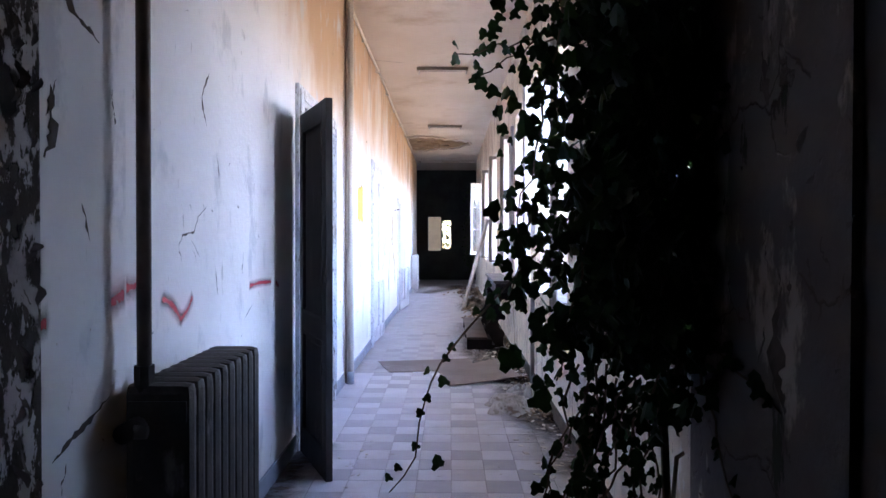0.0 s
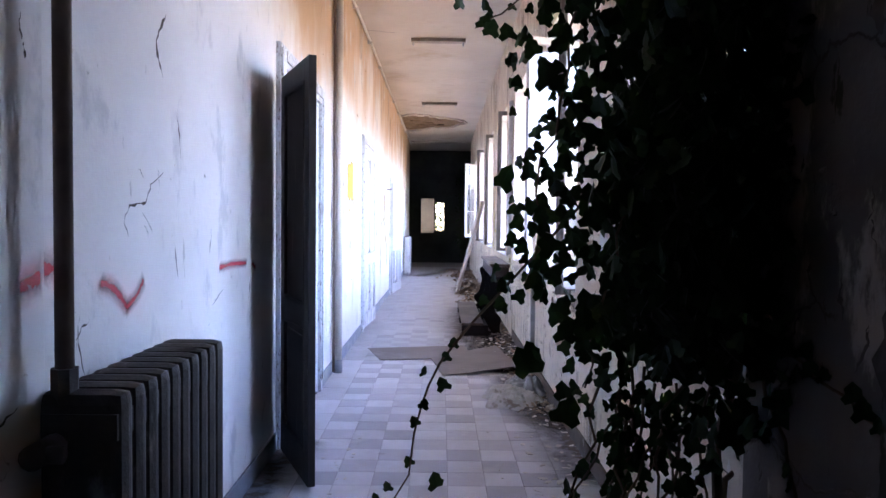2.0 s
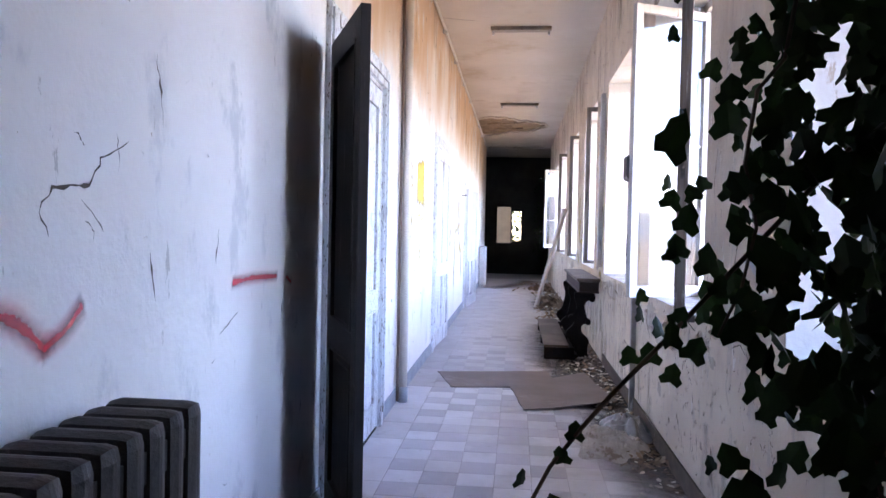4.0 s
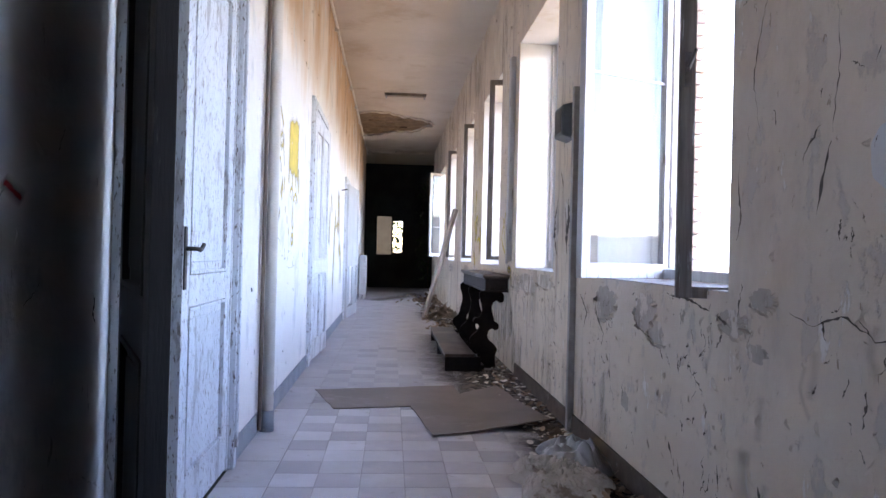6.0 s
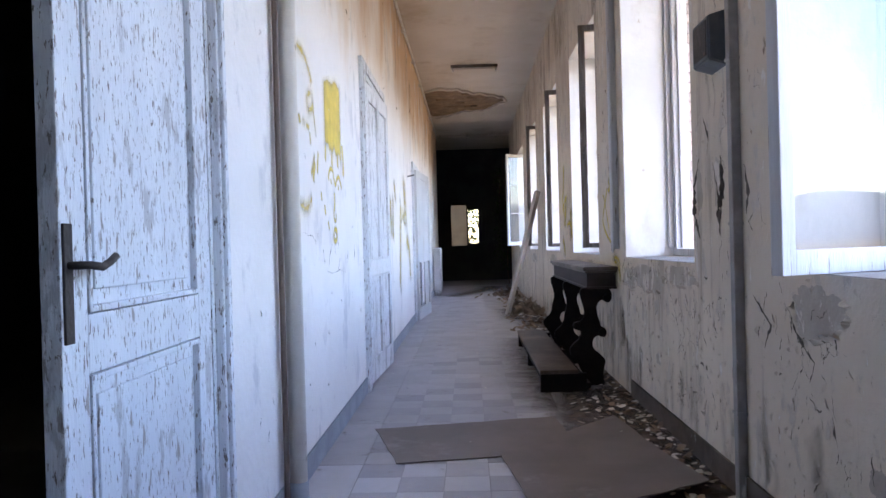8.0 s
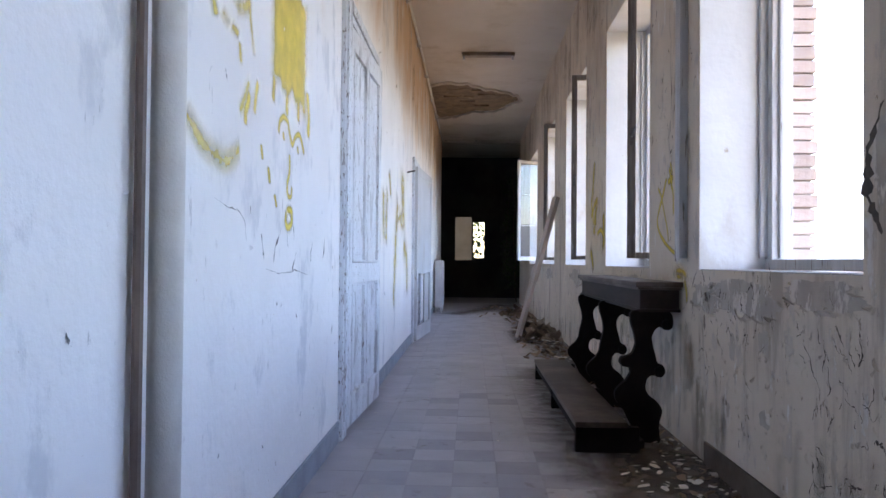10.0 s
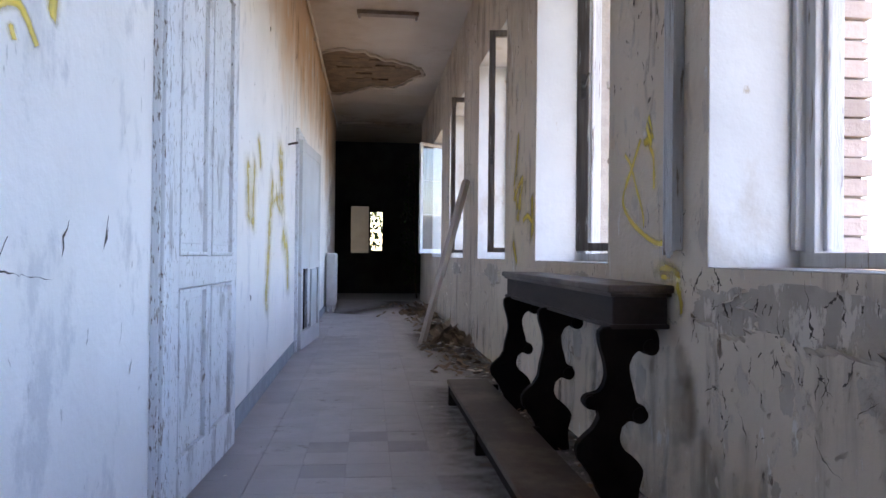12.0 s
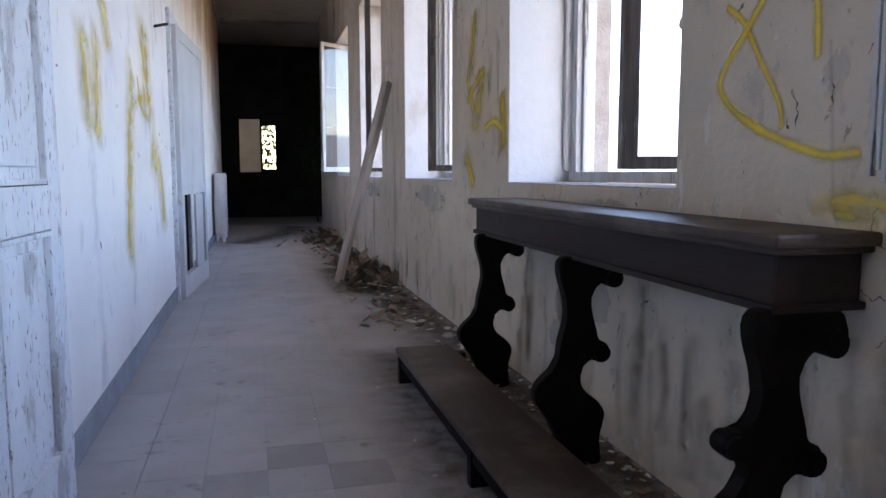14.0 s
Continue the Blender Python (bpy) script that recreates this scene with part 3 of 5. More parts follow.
d1 = thing("door_1", "peeling pale blue double door frame, standing open", "door frame", kind="structure")
casing(d1, *DOOR1, 2.3, 0.06)
lf = thing("door_leaf", "open panelled door leaf, back and edges coloured dark for shade", "door", pose(-0.944, 5.012, 0.015, 0, 0, math.degrees(math.atan2(4.395 - 5.012, -0.67 + 0.944))))
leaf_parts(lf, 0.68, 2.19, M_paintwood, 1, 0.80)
# shade on the side turned from the windows is coloured in
darken_back(lf, M_shadepaint)
lf = thing("door_leaf", "closed panelled leaf with flaking blue-white paint", "door", pose(XL - 0.022, 5.715, 0.012, 0, 0, 90))
leaf_parts(lf, 0.783, 2.26, M_paintwood, 1, 0.80)
# lever and plate on the corridor side of the closed leaf
pl = part("lock_plate", boxes((0.006, -0.026, 0.87, 0.036, -0.02, 1.10), bevel=0.002), M_iron, lf, "pitted steel lock plate")
part("door_handle", tubes([(0.021, -0.02, 1.02), (0.021, -0.055, 1.02), (0.036, -0.062, 1.02), (0.08, -0.06, 1.015), (0.115, -0.058, 1.024), (0.14, -0.058, 1.036)], radius=0.008), M_iron, pl, "bent steel lever handle", True)

d2 = thing("door_2", "tall peeling blue-white door with moulded casing", "door frame", kind="structure")
casing(d2, *DOOR2, 2.3, 0.10)
lf = thing("door_leaf", "tall panelled leaf, barely ajar, with flaking blue-white paint", "door", pose(XL + 0.006, 9.745, 0.03, 0, 0, 87.2))
leaf_parts(lf, 1.01, 2.25, M_paintworn, 2, 0.80)

d3 = thing("door_3", "white door frame with a leaf ajar", "door frame", kind="structure")
part("casing", boxes((XL, 14.30, 0, XL + 0.03, 14.4, 2.2), (XL, 15.5, 0, XL + 0.03, 15.6, 2.2), (XL, 14.4, 2.1, XL + 0.03, 15.5, 2.2), bevel=0.004), M_paintwood, d3)
# lining coloured dark so the opening behind the leaf looks shaded
part("lining", boxes((XL - 0.35, 15.47, 0, XL, 15.497, 2.1), (XL - 0.35, 14.403, 0, XL, 14.43, 2.1), (XL - 0.35, 14.43, 2.07, XL, 15.47, 2.097)), M_shadepaint, d3, "door lining coloured dark for the shade inside")
lf = thing("door_leaf", "white door leaf ajar with its lower panel broken out", "door", pose(XL + 0.045, 14.36, 0.012, 0, 0, math.degrees(math.atan2(1.2, 0.10))))
part("stile", boxes((0, -0.02, 0, 0.1, 0.02, 2.08), bevel=0.003), M_reveal, lf)
part("stile", boxes((1.1, -0.02, 0, 1.2, 0.02, 2.08), bevel=0.003), M_reveal, lf)
for a, b in ((0, 0.17), (0.80, 0.88), (1.98, 2.08)):
    part("rail", boxes((0.1, -0.02, a, 1.1, 0.02, b), bevel=0.003), M_reveal, lf)
part("panel", boxes((0.1, -0.014, 0.88, 1.1, 0.008, 1.98)), M_reveal, lf)
part("broken_board", boxes((0.66, -0.012, 0.17, 1.02, 0.006, 0.79), bevel=0.002), M_reveal, lf, "loose remaining board")

# end hall door with two glazed leaves
d4 = thing("door_4", "end door with two glazed leaves, coloured near-black for the unlit hall", "door", kind="structure")
# unseen strip added to block light leaking under the leaves
part("threshold", boxes((DL + 0.06, YE + 0.005, -0.02, DR - 0.06, YE + 0.095, 0.009)), M_unlit, d4)
part("frame", boxes((DL, YE, 0, DL + 0.06, YE + 0.1, DT), (DR - 0.06, YE, 0, DR, YE + 0.1, DT), (DL + 0.06, YE, DT - 0.06, DR - 0.06, YE + 0.1, DT)), M_unlit, d4)
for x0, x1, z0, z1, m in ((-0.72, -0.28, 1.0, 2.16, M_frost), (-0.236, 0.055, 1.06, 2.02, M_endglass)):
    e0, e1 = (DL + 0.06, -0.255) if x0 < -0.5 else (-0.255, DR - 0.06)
    part("leaf", boxes((e0, YE + 0.02, 0.01, e1, YE + 0.06, z0), (e0, YE + 0.02, z1, e1, YE + 0.06, DT - 0.06), (e0, YE + 0.02, z0, x0, YE + 0.06, z1), (x1, YE + 0.02, z0, e1, YE + 0.06, z1)), M_unlit, d4)
    g = part("pane", boxes((x0, YE + 0.035, z0, x1, YE + 0.04, z1)), m, d4, "dusty glazed pane")
    g.visible_shadow = False

# ---- pipes, conduit, lamps ----
p = thing("heating_pipe", "cream painted vertical pipe with grey foot", "pipe")
part("pipe", tubes([(-0.945, 7.27, 0.10), (-0.945, 7.27, ZC)], radius=0.036, sides=16), M_pipe, p, smooth=True)
part("foot", tubes([(-0.945, 7.27, 0.0), (-0.945, 7.27, 0.12)], radius=0.041, sides=16), M_skirt, p, "grey painted foot of the pipe", True)
# thin dark bar stands in for the shadowed gap left of the pipe
part("thin_pipe", tubes([(-0.975, 7.205, 0.02), (-0.975, 7.205, ZC)], radius=0.012, sides=8), M_brownpipe, p)
c = thing("ceiling_pipe", "thin stained pipe running along the wall top", "pipe")
part("pipe", tubes([(-0.965, y, ZC - 0.10 + 0.012 * math.sin(y * 1.3)) for y in np.linspace(3.2, Y1, 40)], radius=0.016, sides=8), M_pipe, c, smooth=True)
for k in range(12):
    part("clip", boxes((XL, 4.0 + 1.55 * k, ZC - 0.13, -0.945, 4.02 + 1.55 * k, ZC - 0.08)), M_pipe, c)
c = thing("wall_conduit", "grey metal conduit running up the window wall", "conduit")
part("channel", boxes((0.80, 7.27, 0.0, 0.838, 7.315, 2.05), bevel=0.004), M_conduit, c)
part("side_strip", boxes((0.825, 7.315, 0.0, 0.839, 7.36, 2.03), bevel=0.003), M_right, c)
for z in (0.35, 1.1, 1.75):
    part("clip", boxes((0.797, 7.266, z, 0.839, 7.319, z + 0.012)), M_conduit, c)
s = thing("wall_speaker", "dark grey box mounted high on the wall", "speaker box")
bm = bmesh.new()
profile_prism(bm, [(0.839, 1.755), (0.755, 1.78), (0.755, 1.96), (0.839, 1.985)], 7.38, 7.58)
bmesh.ops.bevel(bm, geom=bm.edges[:], offset=0.006, segments=2, affect="EDGES")
part("body", bm, M_slate, s)
part("grille", boxes((0.752, 7.40, 1.80, 0.756, 7.56, 1.945)), M_iron, s)
for y in (10.42, 15.56):
    l = thing("strip_lamp", "rusty unlit fluorescent batten on the ceiling", "lamp", pose(-0.085, y, ZC), "ceiling battens")
    part("batten", boxes((-0.36, -0.035, -0.045, 0.36, 0.035, -0.001), bevel=0.005), M_lamp, l)
    part("reflector", boxes((-0.35, -0.06, -0.052, 0.35, 0.06, -0.045), bevel=0.002), M_lamp, l)
    for x in (-0.33, 0.33):
        part("tube_holder", boxes((x - 0.012, -0.02, -0.10, x + 0.012, 0.02, -0.05), bevel=0.003), M_radwhite, l)

h = thing("wall_hook", "rusty iron bracket driven into the wall", "hook")
part("spike", tubes([(XL, 13.62, 1.93), (XL + 0.09, 13.60, 1.945)], radius=0.009, sides=6), M_iron, h)

# exposed lath where the ceiling plaster has fallen, with a curled plaster lip
rnd = random.Random(5)
def blob(cx, cy, rx, ry, n, wob, seed):
    r = random.Random(seed)
    ph = [r.uniform(0, 6.28) for _ in range(5)]
    return [(cx + rx * math.cos(a) * (1 + wob * (math.sin(3 * a + ph[0]) + 0.6 * math.sin(7 * a + ph[1]) + 0.35 * math.sin(13 * a + ph[2]))),
             cy + ry * math.sin(a) * (1 + wob * (math.sin(2 * a + ph[3]) + 0.6 * math.sin(9 * a + ph[4])))) for a in (k * math.tau / n for k in range(n))]


sc = thing("fallen_plaster_patch", "brown exposed lath where ceiling plaster fell", "ceiling damage")
def ragged(grow):
    base = [(-0.96, 17.45), (-0.45, 17.25), (-0.12, 17.55), (0.28, 17.85), (0.50, 18.35), (0.34, 18.75), (0.12, 19.25), (-0.30, 19.35), (-0.62, 19.75), (-0.96, 19.7)]
    cx, cy = -0.4, 18.5
    o = smooth_outline(base, 6)
    return [(max(-0.985, cx + (x - cx) * grow + 0.05 * noise.noise(Vector((x * 6, y * 6, 0)))), cy + (y - cy) * grow + 0.07 * noise.noise(Vector((x * 6, y * 6, 5)))) for x, y in o]


out = ragged(1.0)
bm = bmesh.new()
lo = [bm.verts.new((x, y, ZC - 0.006)) for x, y in out]
hi = [bm.verts.new((x, y, ZC - 0.001)) for x, y in out]
bm.faces.new(lo)
for k in range(len(out)):
    bm.faces.new((lo[k], hi[k], hi[(k + 1) % len(out)], lo[(k + 1) % len(out)]))
part("lath_bed", bm, M_lath, sc)
for k in range(16):
    x, y = rnd.uniform(-0.85, 0.1), rnd.uniform(17.6, 19.2)
    w, d, low = rnd.uniform(0.12, 0.3), rnd.uniform(0.1, 0.22), rnd.uniform(0.008, 0.03)
    if x + w < 0.35 - abs(y - 18.4) * 0.5:
        part("hollow_block", boxes((x, y, ZC - 0.006 - low, x + w, y + d, ZC - 0.005), bevel=0.004), M_lath, sc, "broken terracotta ceiling block")
bm = bmesh.new()
ring = [(x, y, ZC - 0.012 - 0.03 * abs(math.sin(k * 0.9))) for k, (x, y) in enumerate(ragged(1.05))]
tube(bm, ring + ring[:1], 0.022, 6)
part("plaster_lip", bm, M_ceiling, sc, "curled hanging edge of plaster")
sg = thing("sagging_plaster", "sagging cracked ceiling plaster sheet", "ceiling damage")
bm = bmesh.new()
rows = []
for i in range(9):
    y = 19.95 + 0.1 * i
    rows.append([bm.verts.new((-0.98 + 0.2 * j * 0.905, y, ZC - 0.005 - 0.09 * math.sin(math.pi * i / 8) * (0.6 + 0.4 * math.sin(j * 1.7)))) for j in range(11)])
for a, b in zip(rows, rows[1:]):
    for j in range(10):
        bm.faces.new((a[j], a[j + 1], b[j + 1], b[j]))
part("sheet", bm, M_ceiling, sg, smooth=True)

# ---- radiators ----
def radiator(ob, n, pitch, depth, h, material, z0=0.1):
    """Cast iron sections along y; x from the wall side."""
    for k in range(n):
        y = pitch * k
        bm = bmesh.new()
        box(bm, 0, y + 0.004, z0, depth, y + pitch - 0.004, h, bevel=min(0.03, pitch * 0.42))
        box(bm, 0.012, y - 0.001, z0 + 0.03, depth - 0.012, y + pitch + 0.001, z0 + 0.09)
        box(bm, 0.012, y - 0.001, h - 0.11, depth - 0.012, y + pitch + 0.001, h - 0.05)
        part("section", bm, material, ob, smooth=False)
    for y in (pitch * 0.5, pitch * (n - 0.5)):
        for x in (0.03, depth - 0.03):
            part("foot", boxes((x - 0.018, y - 0.02, 0, x + 0.018, y + 0.02, z0 + 0.02), bevel=0.004), material, ob)


r1 = thing("radiator", "dark rusty cast-iron radiator with ribbed sections", "radiator", pose(-0.935, 2.37, 0))
radiator(r1, 10, 0.079, 0.198, 0.98, M_iron)
r1v = part("valve", tubes([(0.045, -0.10, 0.86), (0.045, 0.01, 0.86)], radius=0.028), M_iron, r1, "rusty supply valve", True)
part("valve_wheel", tubes([(0.06, -0.07, 0.86), (0.10, -0.07, 0.86)], radius=0.02), M_iron, r1v, "", True)
part("riser", tubes([(0.05, 0.035, 0.93), (0.05, 0.035, ZC - 0.002)], radius=0.021, sides=14), M_brownpipe, r1, "brown riser pipe", True)
part("union", tubes([(0.05, 0.035, 0.95), (0.05, 0.035, 1.03)], radius=0.031, sides=8), M_iron, r1, "pipe union nut")
part("return_pipe", tubes([(0.045, 0.02, 0.16), (0.045, -0.12, 0.16), (0.045, -0.12, 0.0)], radius=0.018), M_iron, r1, "", True)
r2 = thing("radiator", "white painted cast-iron radiator", "radiator", pose(-0.97, 19.2, 0))
radiator(r2, 12, 0.07, 0.15, 0.98, M_radwhite)

# ---- kneeler ----
kn = thing("kneeler", "dark carved church kneeler with dusty step", "kneeler")
bm = boxes((0.615, 9.70, 0.712, 0.825, 11.74, 0.822), bevel=0.006)
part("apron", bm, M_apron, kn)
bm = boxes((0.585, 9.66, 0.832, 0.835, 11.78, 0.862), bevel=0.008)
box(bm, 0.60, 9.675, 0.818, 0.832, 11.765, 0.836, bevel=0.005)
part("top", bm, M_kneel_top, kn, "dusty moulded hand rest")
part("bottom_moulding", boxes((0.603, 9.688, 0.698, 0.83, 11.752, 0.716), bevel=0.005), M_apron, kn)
# carved bracket in profile: x towards the wall, z up
S = [(0.575, 0.705), (0.68, 0.705), (0.77, 0.70), (0.79, 0.66), (0.785, 0.615), (0.755, 0.602), (0.725, 0.622), (0.70, 0.615), (0.68, 0.585), (0.68, 0.53),
     (0.70, 0.455), (0.705, 0.425), (0.735, 0.415), (0.748, 0.385), (0.735, 0.352), (0.705, 0.352), (0.685, 0.365), (0.66, 0.352), (0.64, 0.31), (0.65, 0.265),
     (0.70, 0.225), (0.735, 0.175), (0.72, 0.115), (0.715, 0.06), (0.72, 0.0), (0.62, 0.0), (0.585, 0.06), (0.555, 0.12), (0.525, 0.18), (0.49, 0.22),
     (0.482, 0.265), (0.505, 0.30), (0.555, 0.345), (0.567, 0.385), (0.556, 0.405), (0.525, 0.405), (0.506, 0.43), (0.522, 0.46), (0.565, 0.465), (0.592, 0.51), (0.585, 0.58), (0.565, 0.65)]
S_WORN = smooth_outline(S[:34] + [(0.572, 0.425)] + S[39:], 3)  # front scroll broken off
S = smooth_outline(S, 3)
for y in (9.69, 10.64, 11.56):
    near = y < 10
    bm = bmesh.new()
    profile_prism(bm, S if near else S_WORN, y, y + 0.042)
    bmesh.ops.bevel(bm, geom=[e for e in bm.edges if abs(e.verts[0].co.y - e.verts[1].co.y) < 1e-4], offset=0.004, segments=1, affect="EDGES")
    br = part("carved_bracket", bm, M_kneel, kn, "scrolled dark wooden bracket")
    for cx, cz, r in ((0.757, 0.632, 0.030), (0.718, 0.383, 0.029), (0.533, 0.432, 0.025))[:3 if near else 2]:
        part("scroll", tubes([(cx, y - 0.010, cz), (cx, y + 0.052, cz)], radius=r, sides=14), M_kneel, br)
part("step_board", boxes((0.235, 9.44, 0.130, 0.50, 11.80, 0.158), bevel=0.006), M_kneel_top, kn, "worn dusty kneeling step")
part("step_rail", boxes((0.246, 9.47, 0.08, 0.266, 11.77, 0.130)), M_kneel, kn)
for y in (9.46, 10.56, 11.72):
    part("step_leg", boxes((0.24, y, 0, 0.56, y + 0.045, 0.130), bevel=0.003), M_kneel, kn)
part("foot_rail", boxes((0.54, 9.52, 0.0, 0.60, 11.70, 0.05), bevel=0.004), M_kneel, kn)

# ---- boards, plank, cloth ----
def sheet(name, label, corners, z, th, lift, material, n=10, seed=1):
    """A thin board between four corners of the plan; lift(u, v) raises it."""
    r = random.Random(seed)
    bm = bmesh.new()
    A, B, C, D = (Vector(c) for c in corners)
    grid = []
    for dz in (0, th):
        g = []
        for i in range(n + 1):
            row = []
            for j in range(n + 1):
                u, v = i / n, j / n
                p = (A * (1 - u) + B * u) * (1 - v) + (D * (1 - u) + C * u) * v
                edge = 0.006 if (i in (0, n) or j in (0, n)) else 0
                row.append((p.x + (r.uniform(-edge, edge) if dz == 0 else 0), p.y + (r.uniform(-edge, edge) if dz == 0 else 0), z + dz + lift(u, v)))
            g.append(row)
        grid.append(g)
    for i in range(n + 1):
        for j in range(n + 1):
            grid[1][i][j] = (grid[0][i][j][0], grid[0][i][j][1], grid[1][i][j][2])
    lo, hi = ([[bm.verts.new(p) for p in row] for row in g] for g in grid)
    for i in range(n):
        for j in range(n):
            bm.faces.new((hi[i][j], hi[i + 1][j], hi[i + 1][j + 1], hi[i][j + 1]))
            bm.faces.new((lo[i][j], lo[i][j + 1], lo[i + 1][j + 1], lo[i + 1][j]))
    for k in range(n):
        for a0, a1, b0, b1 in ((lo[k][0], lo[k + 1][0], hi[k][0], hi[k + 1][0]), (lo[k + 1][n], lo[k][n], hi[k + 1][n], hi[k][n]), (lo[0][k + 1], lo[0][k], hi[0][k + 1], hi[0][k]), (lo[n][k], lo[n][k + 1], hi[n][k], hi[n][k + 1])):
            bm.faces.new((a0, a1, b1, b0))
    return tagged(link(name, bm, material), label=label, category="board")


sheet("hardboard_sheet", "flat dusty brown hardboard sheet on the floor", [(-0.797, 8.51), (-0.608, 7.86), (0.30, 8.01), (0.25, 8.74)], 0.002, 0.006, lambda u, v: 0, M_board, seed=1)
sheet("hardboard_sheet", "warped dusty brown hardboard sheet with curled edge", [(-0.112, 7.95), (0.006, 7.13), (0.73, 7.40), (0.60, 8.72)], 0.010, 0.006,
      lambda u, v: 0.11 * max(0.0, u - 0.35) ** 1.6 * max(0.0, v - 0.2) ** 1.3, M_board, seed=2)
pk = thing("leaning_plank", "pale wooden plank leaning against the wall", "plank", look((0.30, 14.89, 0.012), (0.785, 15.07, 1.80)) @ pose(0, 0, 0, 180, 0, 0))
part("board", boxes((-0.05, -0.022, 0.0, 0.05, 0.022, 1.86), bevel=0.004), M_plank, pk)
part("batten", boxes((-0.03, 0.022, 0.75, 0.03, 0.045, 1.86), bevel=0.004), M_plank, pk)


def crumple(name, label, category, cx, cy, rx, ry, h, material, seed, freq=9.0, n=44):
    """A heap of soft stuff: a ridged dome with an uneven rim."""
    bm = bmesh.new()
    rows = []
    for i in range(n + 1):
        row = []
        for j in range(n + 1):
            u, v = 2 * i / n - 1, 2 * j / n - 1
            rr = math.sqrt(u * u * (1 - v * v / 2) + v * v * (1 - u * u / 2))
            x, y = u * math.sqrt(1 - v * v / 2), v * math.sqrt(1 - u * u / 2)
            p = Vector((x * 1.3 + seed, y * 1.3, seed * 0.7))
            wob = 1 + 0.32 * noise.noise(p * 1.6)
            wx = 1.6 * noise.noise(p * 1.4) + 0.5 * noise.noise(p * 4.0)
            fold = 0.5 * abs(math.sin(freq * 0.5 * (x + wx))) + 0.3 * abs(math.sin(freq * 0.7 * (y - wx))) + 0.35 * abs(noise.noise(p * freq * 0.5))
            z = h * max(0.0, 1 - rr ** 2.4) * (0.38 + 0.30 * noise.noise(p * 1.9)) + h * 0.62 * fold * max(0.0, 1 - rr ** 3) + 0.003
            row.append(bm.verts.new((cx + rx * x * wob, cy + ry * y * wob, max(0.003, z) if rr < 0.985 else 0.001)))
        rows.append(row)
    for a, b in zip(rows, rows[1:]):
        for j in range(n):
            bm.faces.new((a[j], a[j + 1], b[j + 1], b[j]))
    for v in bm.verts:
        v.co.x = min(v.co.x, XR - 0.016)
    return tagged(link(name, bm, material, True), label=label, category=category)


crumple("crumpled_cloth", "dirty white lace cloth crumpled on the floor", "cloth", 0.54, 6.36, 0.25, 0.34, 0.085, M_cloth, 3.3, 20.0, 90)
crumple("plastic_sheet", "crumpled grey plastic sheet beside the wall", "plastic sheet", 0.69, 6.66, 0.17, 0.30, 0.155, M_bag, 8.1, 3.4, 48)


# ---- loose flakes and rubble ----
def flakes(name, label, category, material, spots, seed, curl=0.3):
    """Many thin uneven chips: spots are (count, x0, x1, y0, y1, size0, size1)."""
    r = random.Random(seed)
    verts, faces = [], []
    for n, x0, x1, y0, y1, s0, s1 in spots:
        for _ in range(n):
            w = r.random() ** 0.6
            x, y, s = x0 + (x1 - x0) * w, r.uniform(y0, y1), r.uniform(s0, s1)
            a0, k = r.uniform(0, 6.28), r.choice((4, 5, 6))
            tx, ty = r.uniform(-curl, curl), r.uniform(-curl, curl)
            base, th = len(verts), max(0.002, s * 0.07)
            ring = [(math.cos(a0 + q * math.tau / k) * s * r.uniform(0.55, 1.1), math.sin(a0 + q * math.tau / k) * s * r.uniform(0.45, 1.0)) for q in range(k)]
            low = min(tx * u + ty * v for u, v in ring)
            for dz in (0, th):
                verts += [(min(x + u, XR - 0.014), y + v, 0.002 + dz + tx * u + ty * v - low) for u, v in ring]
            faces += [tuple(range(base + k, base + 2 * k)), tuple(range(base + k - 1, base - 1, -1))]
            faces += [(base + q, base + (q + 1) % k, base + k + (q + 1) % k, base + k + q) for q in range(k)]
    me = bpy.data.meshes.new(name)
    me.from_pydata(verts, [], faces)
    me.materials.append(material)
    return tagged(new(name, me), label=label, category=category, kind="stuff")


flakes("paint_flakes", "fallen pale paint flakes along the wall foot", "debris", M_flake, [
    (150, 0.45, 0.82, 3.0, 9.3, 0.008, 0.03), (130, 0.35, 0.82, 6.6, 9.3, 0.008, 0.03), (160, 0.3, 0.82, 11.9, 19.5, 0.012, 0.05),
    (60, -0.9, 0.8, 2.6, 20.0, 0.004, 0.012), (90, 0.6, 0.83, 9.3, 12.4, 0.008, 0.022), (25, -0.95, -0.5, 4.3, 5.3, 0.006, 0.02)], 11)
flakes("rubble", "brown leaves and plaster rubble at the wall foot", "debris", M_rubble, [
    (420, 0.25, 0.82, 12.8, 19.8, 0.01, 0.05), (150, 0.55, 0.82, 5.8, 9.2, 0.006, 0.03), (60, 0.6, 0.83, 5.9, 6.4, 0.01, 0.035), (60, -0.3, 0.8, 17.5, 21.5, 0.012, 0.05), (110, 0.58, 0.83, 9.4, 12.6, 0.008, 0.03)], 12, 0.7)
flakes("rubble_heap", "heap of broken plaster and dry leaves", "debris", M_rubble, [(90, 0.35, 0.8, 14.6, 16.3, 0.03, 0.09), (50, 0.2, 0.75, 18.3, 20.0, 0.03, 0.10)], 13, 1.0)


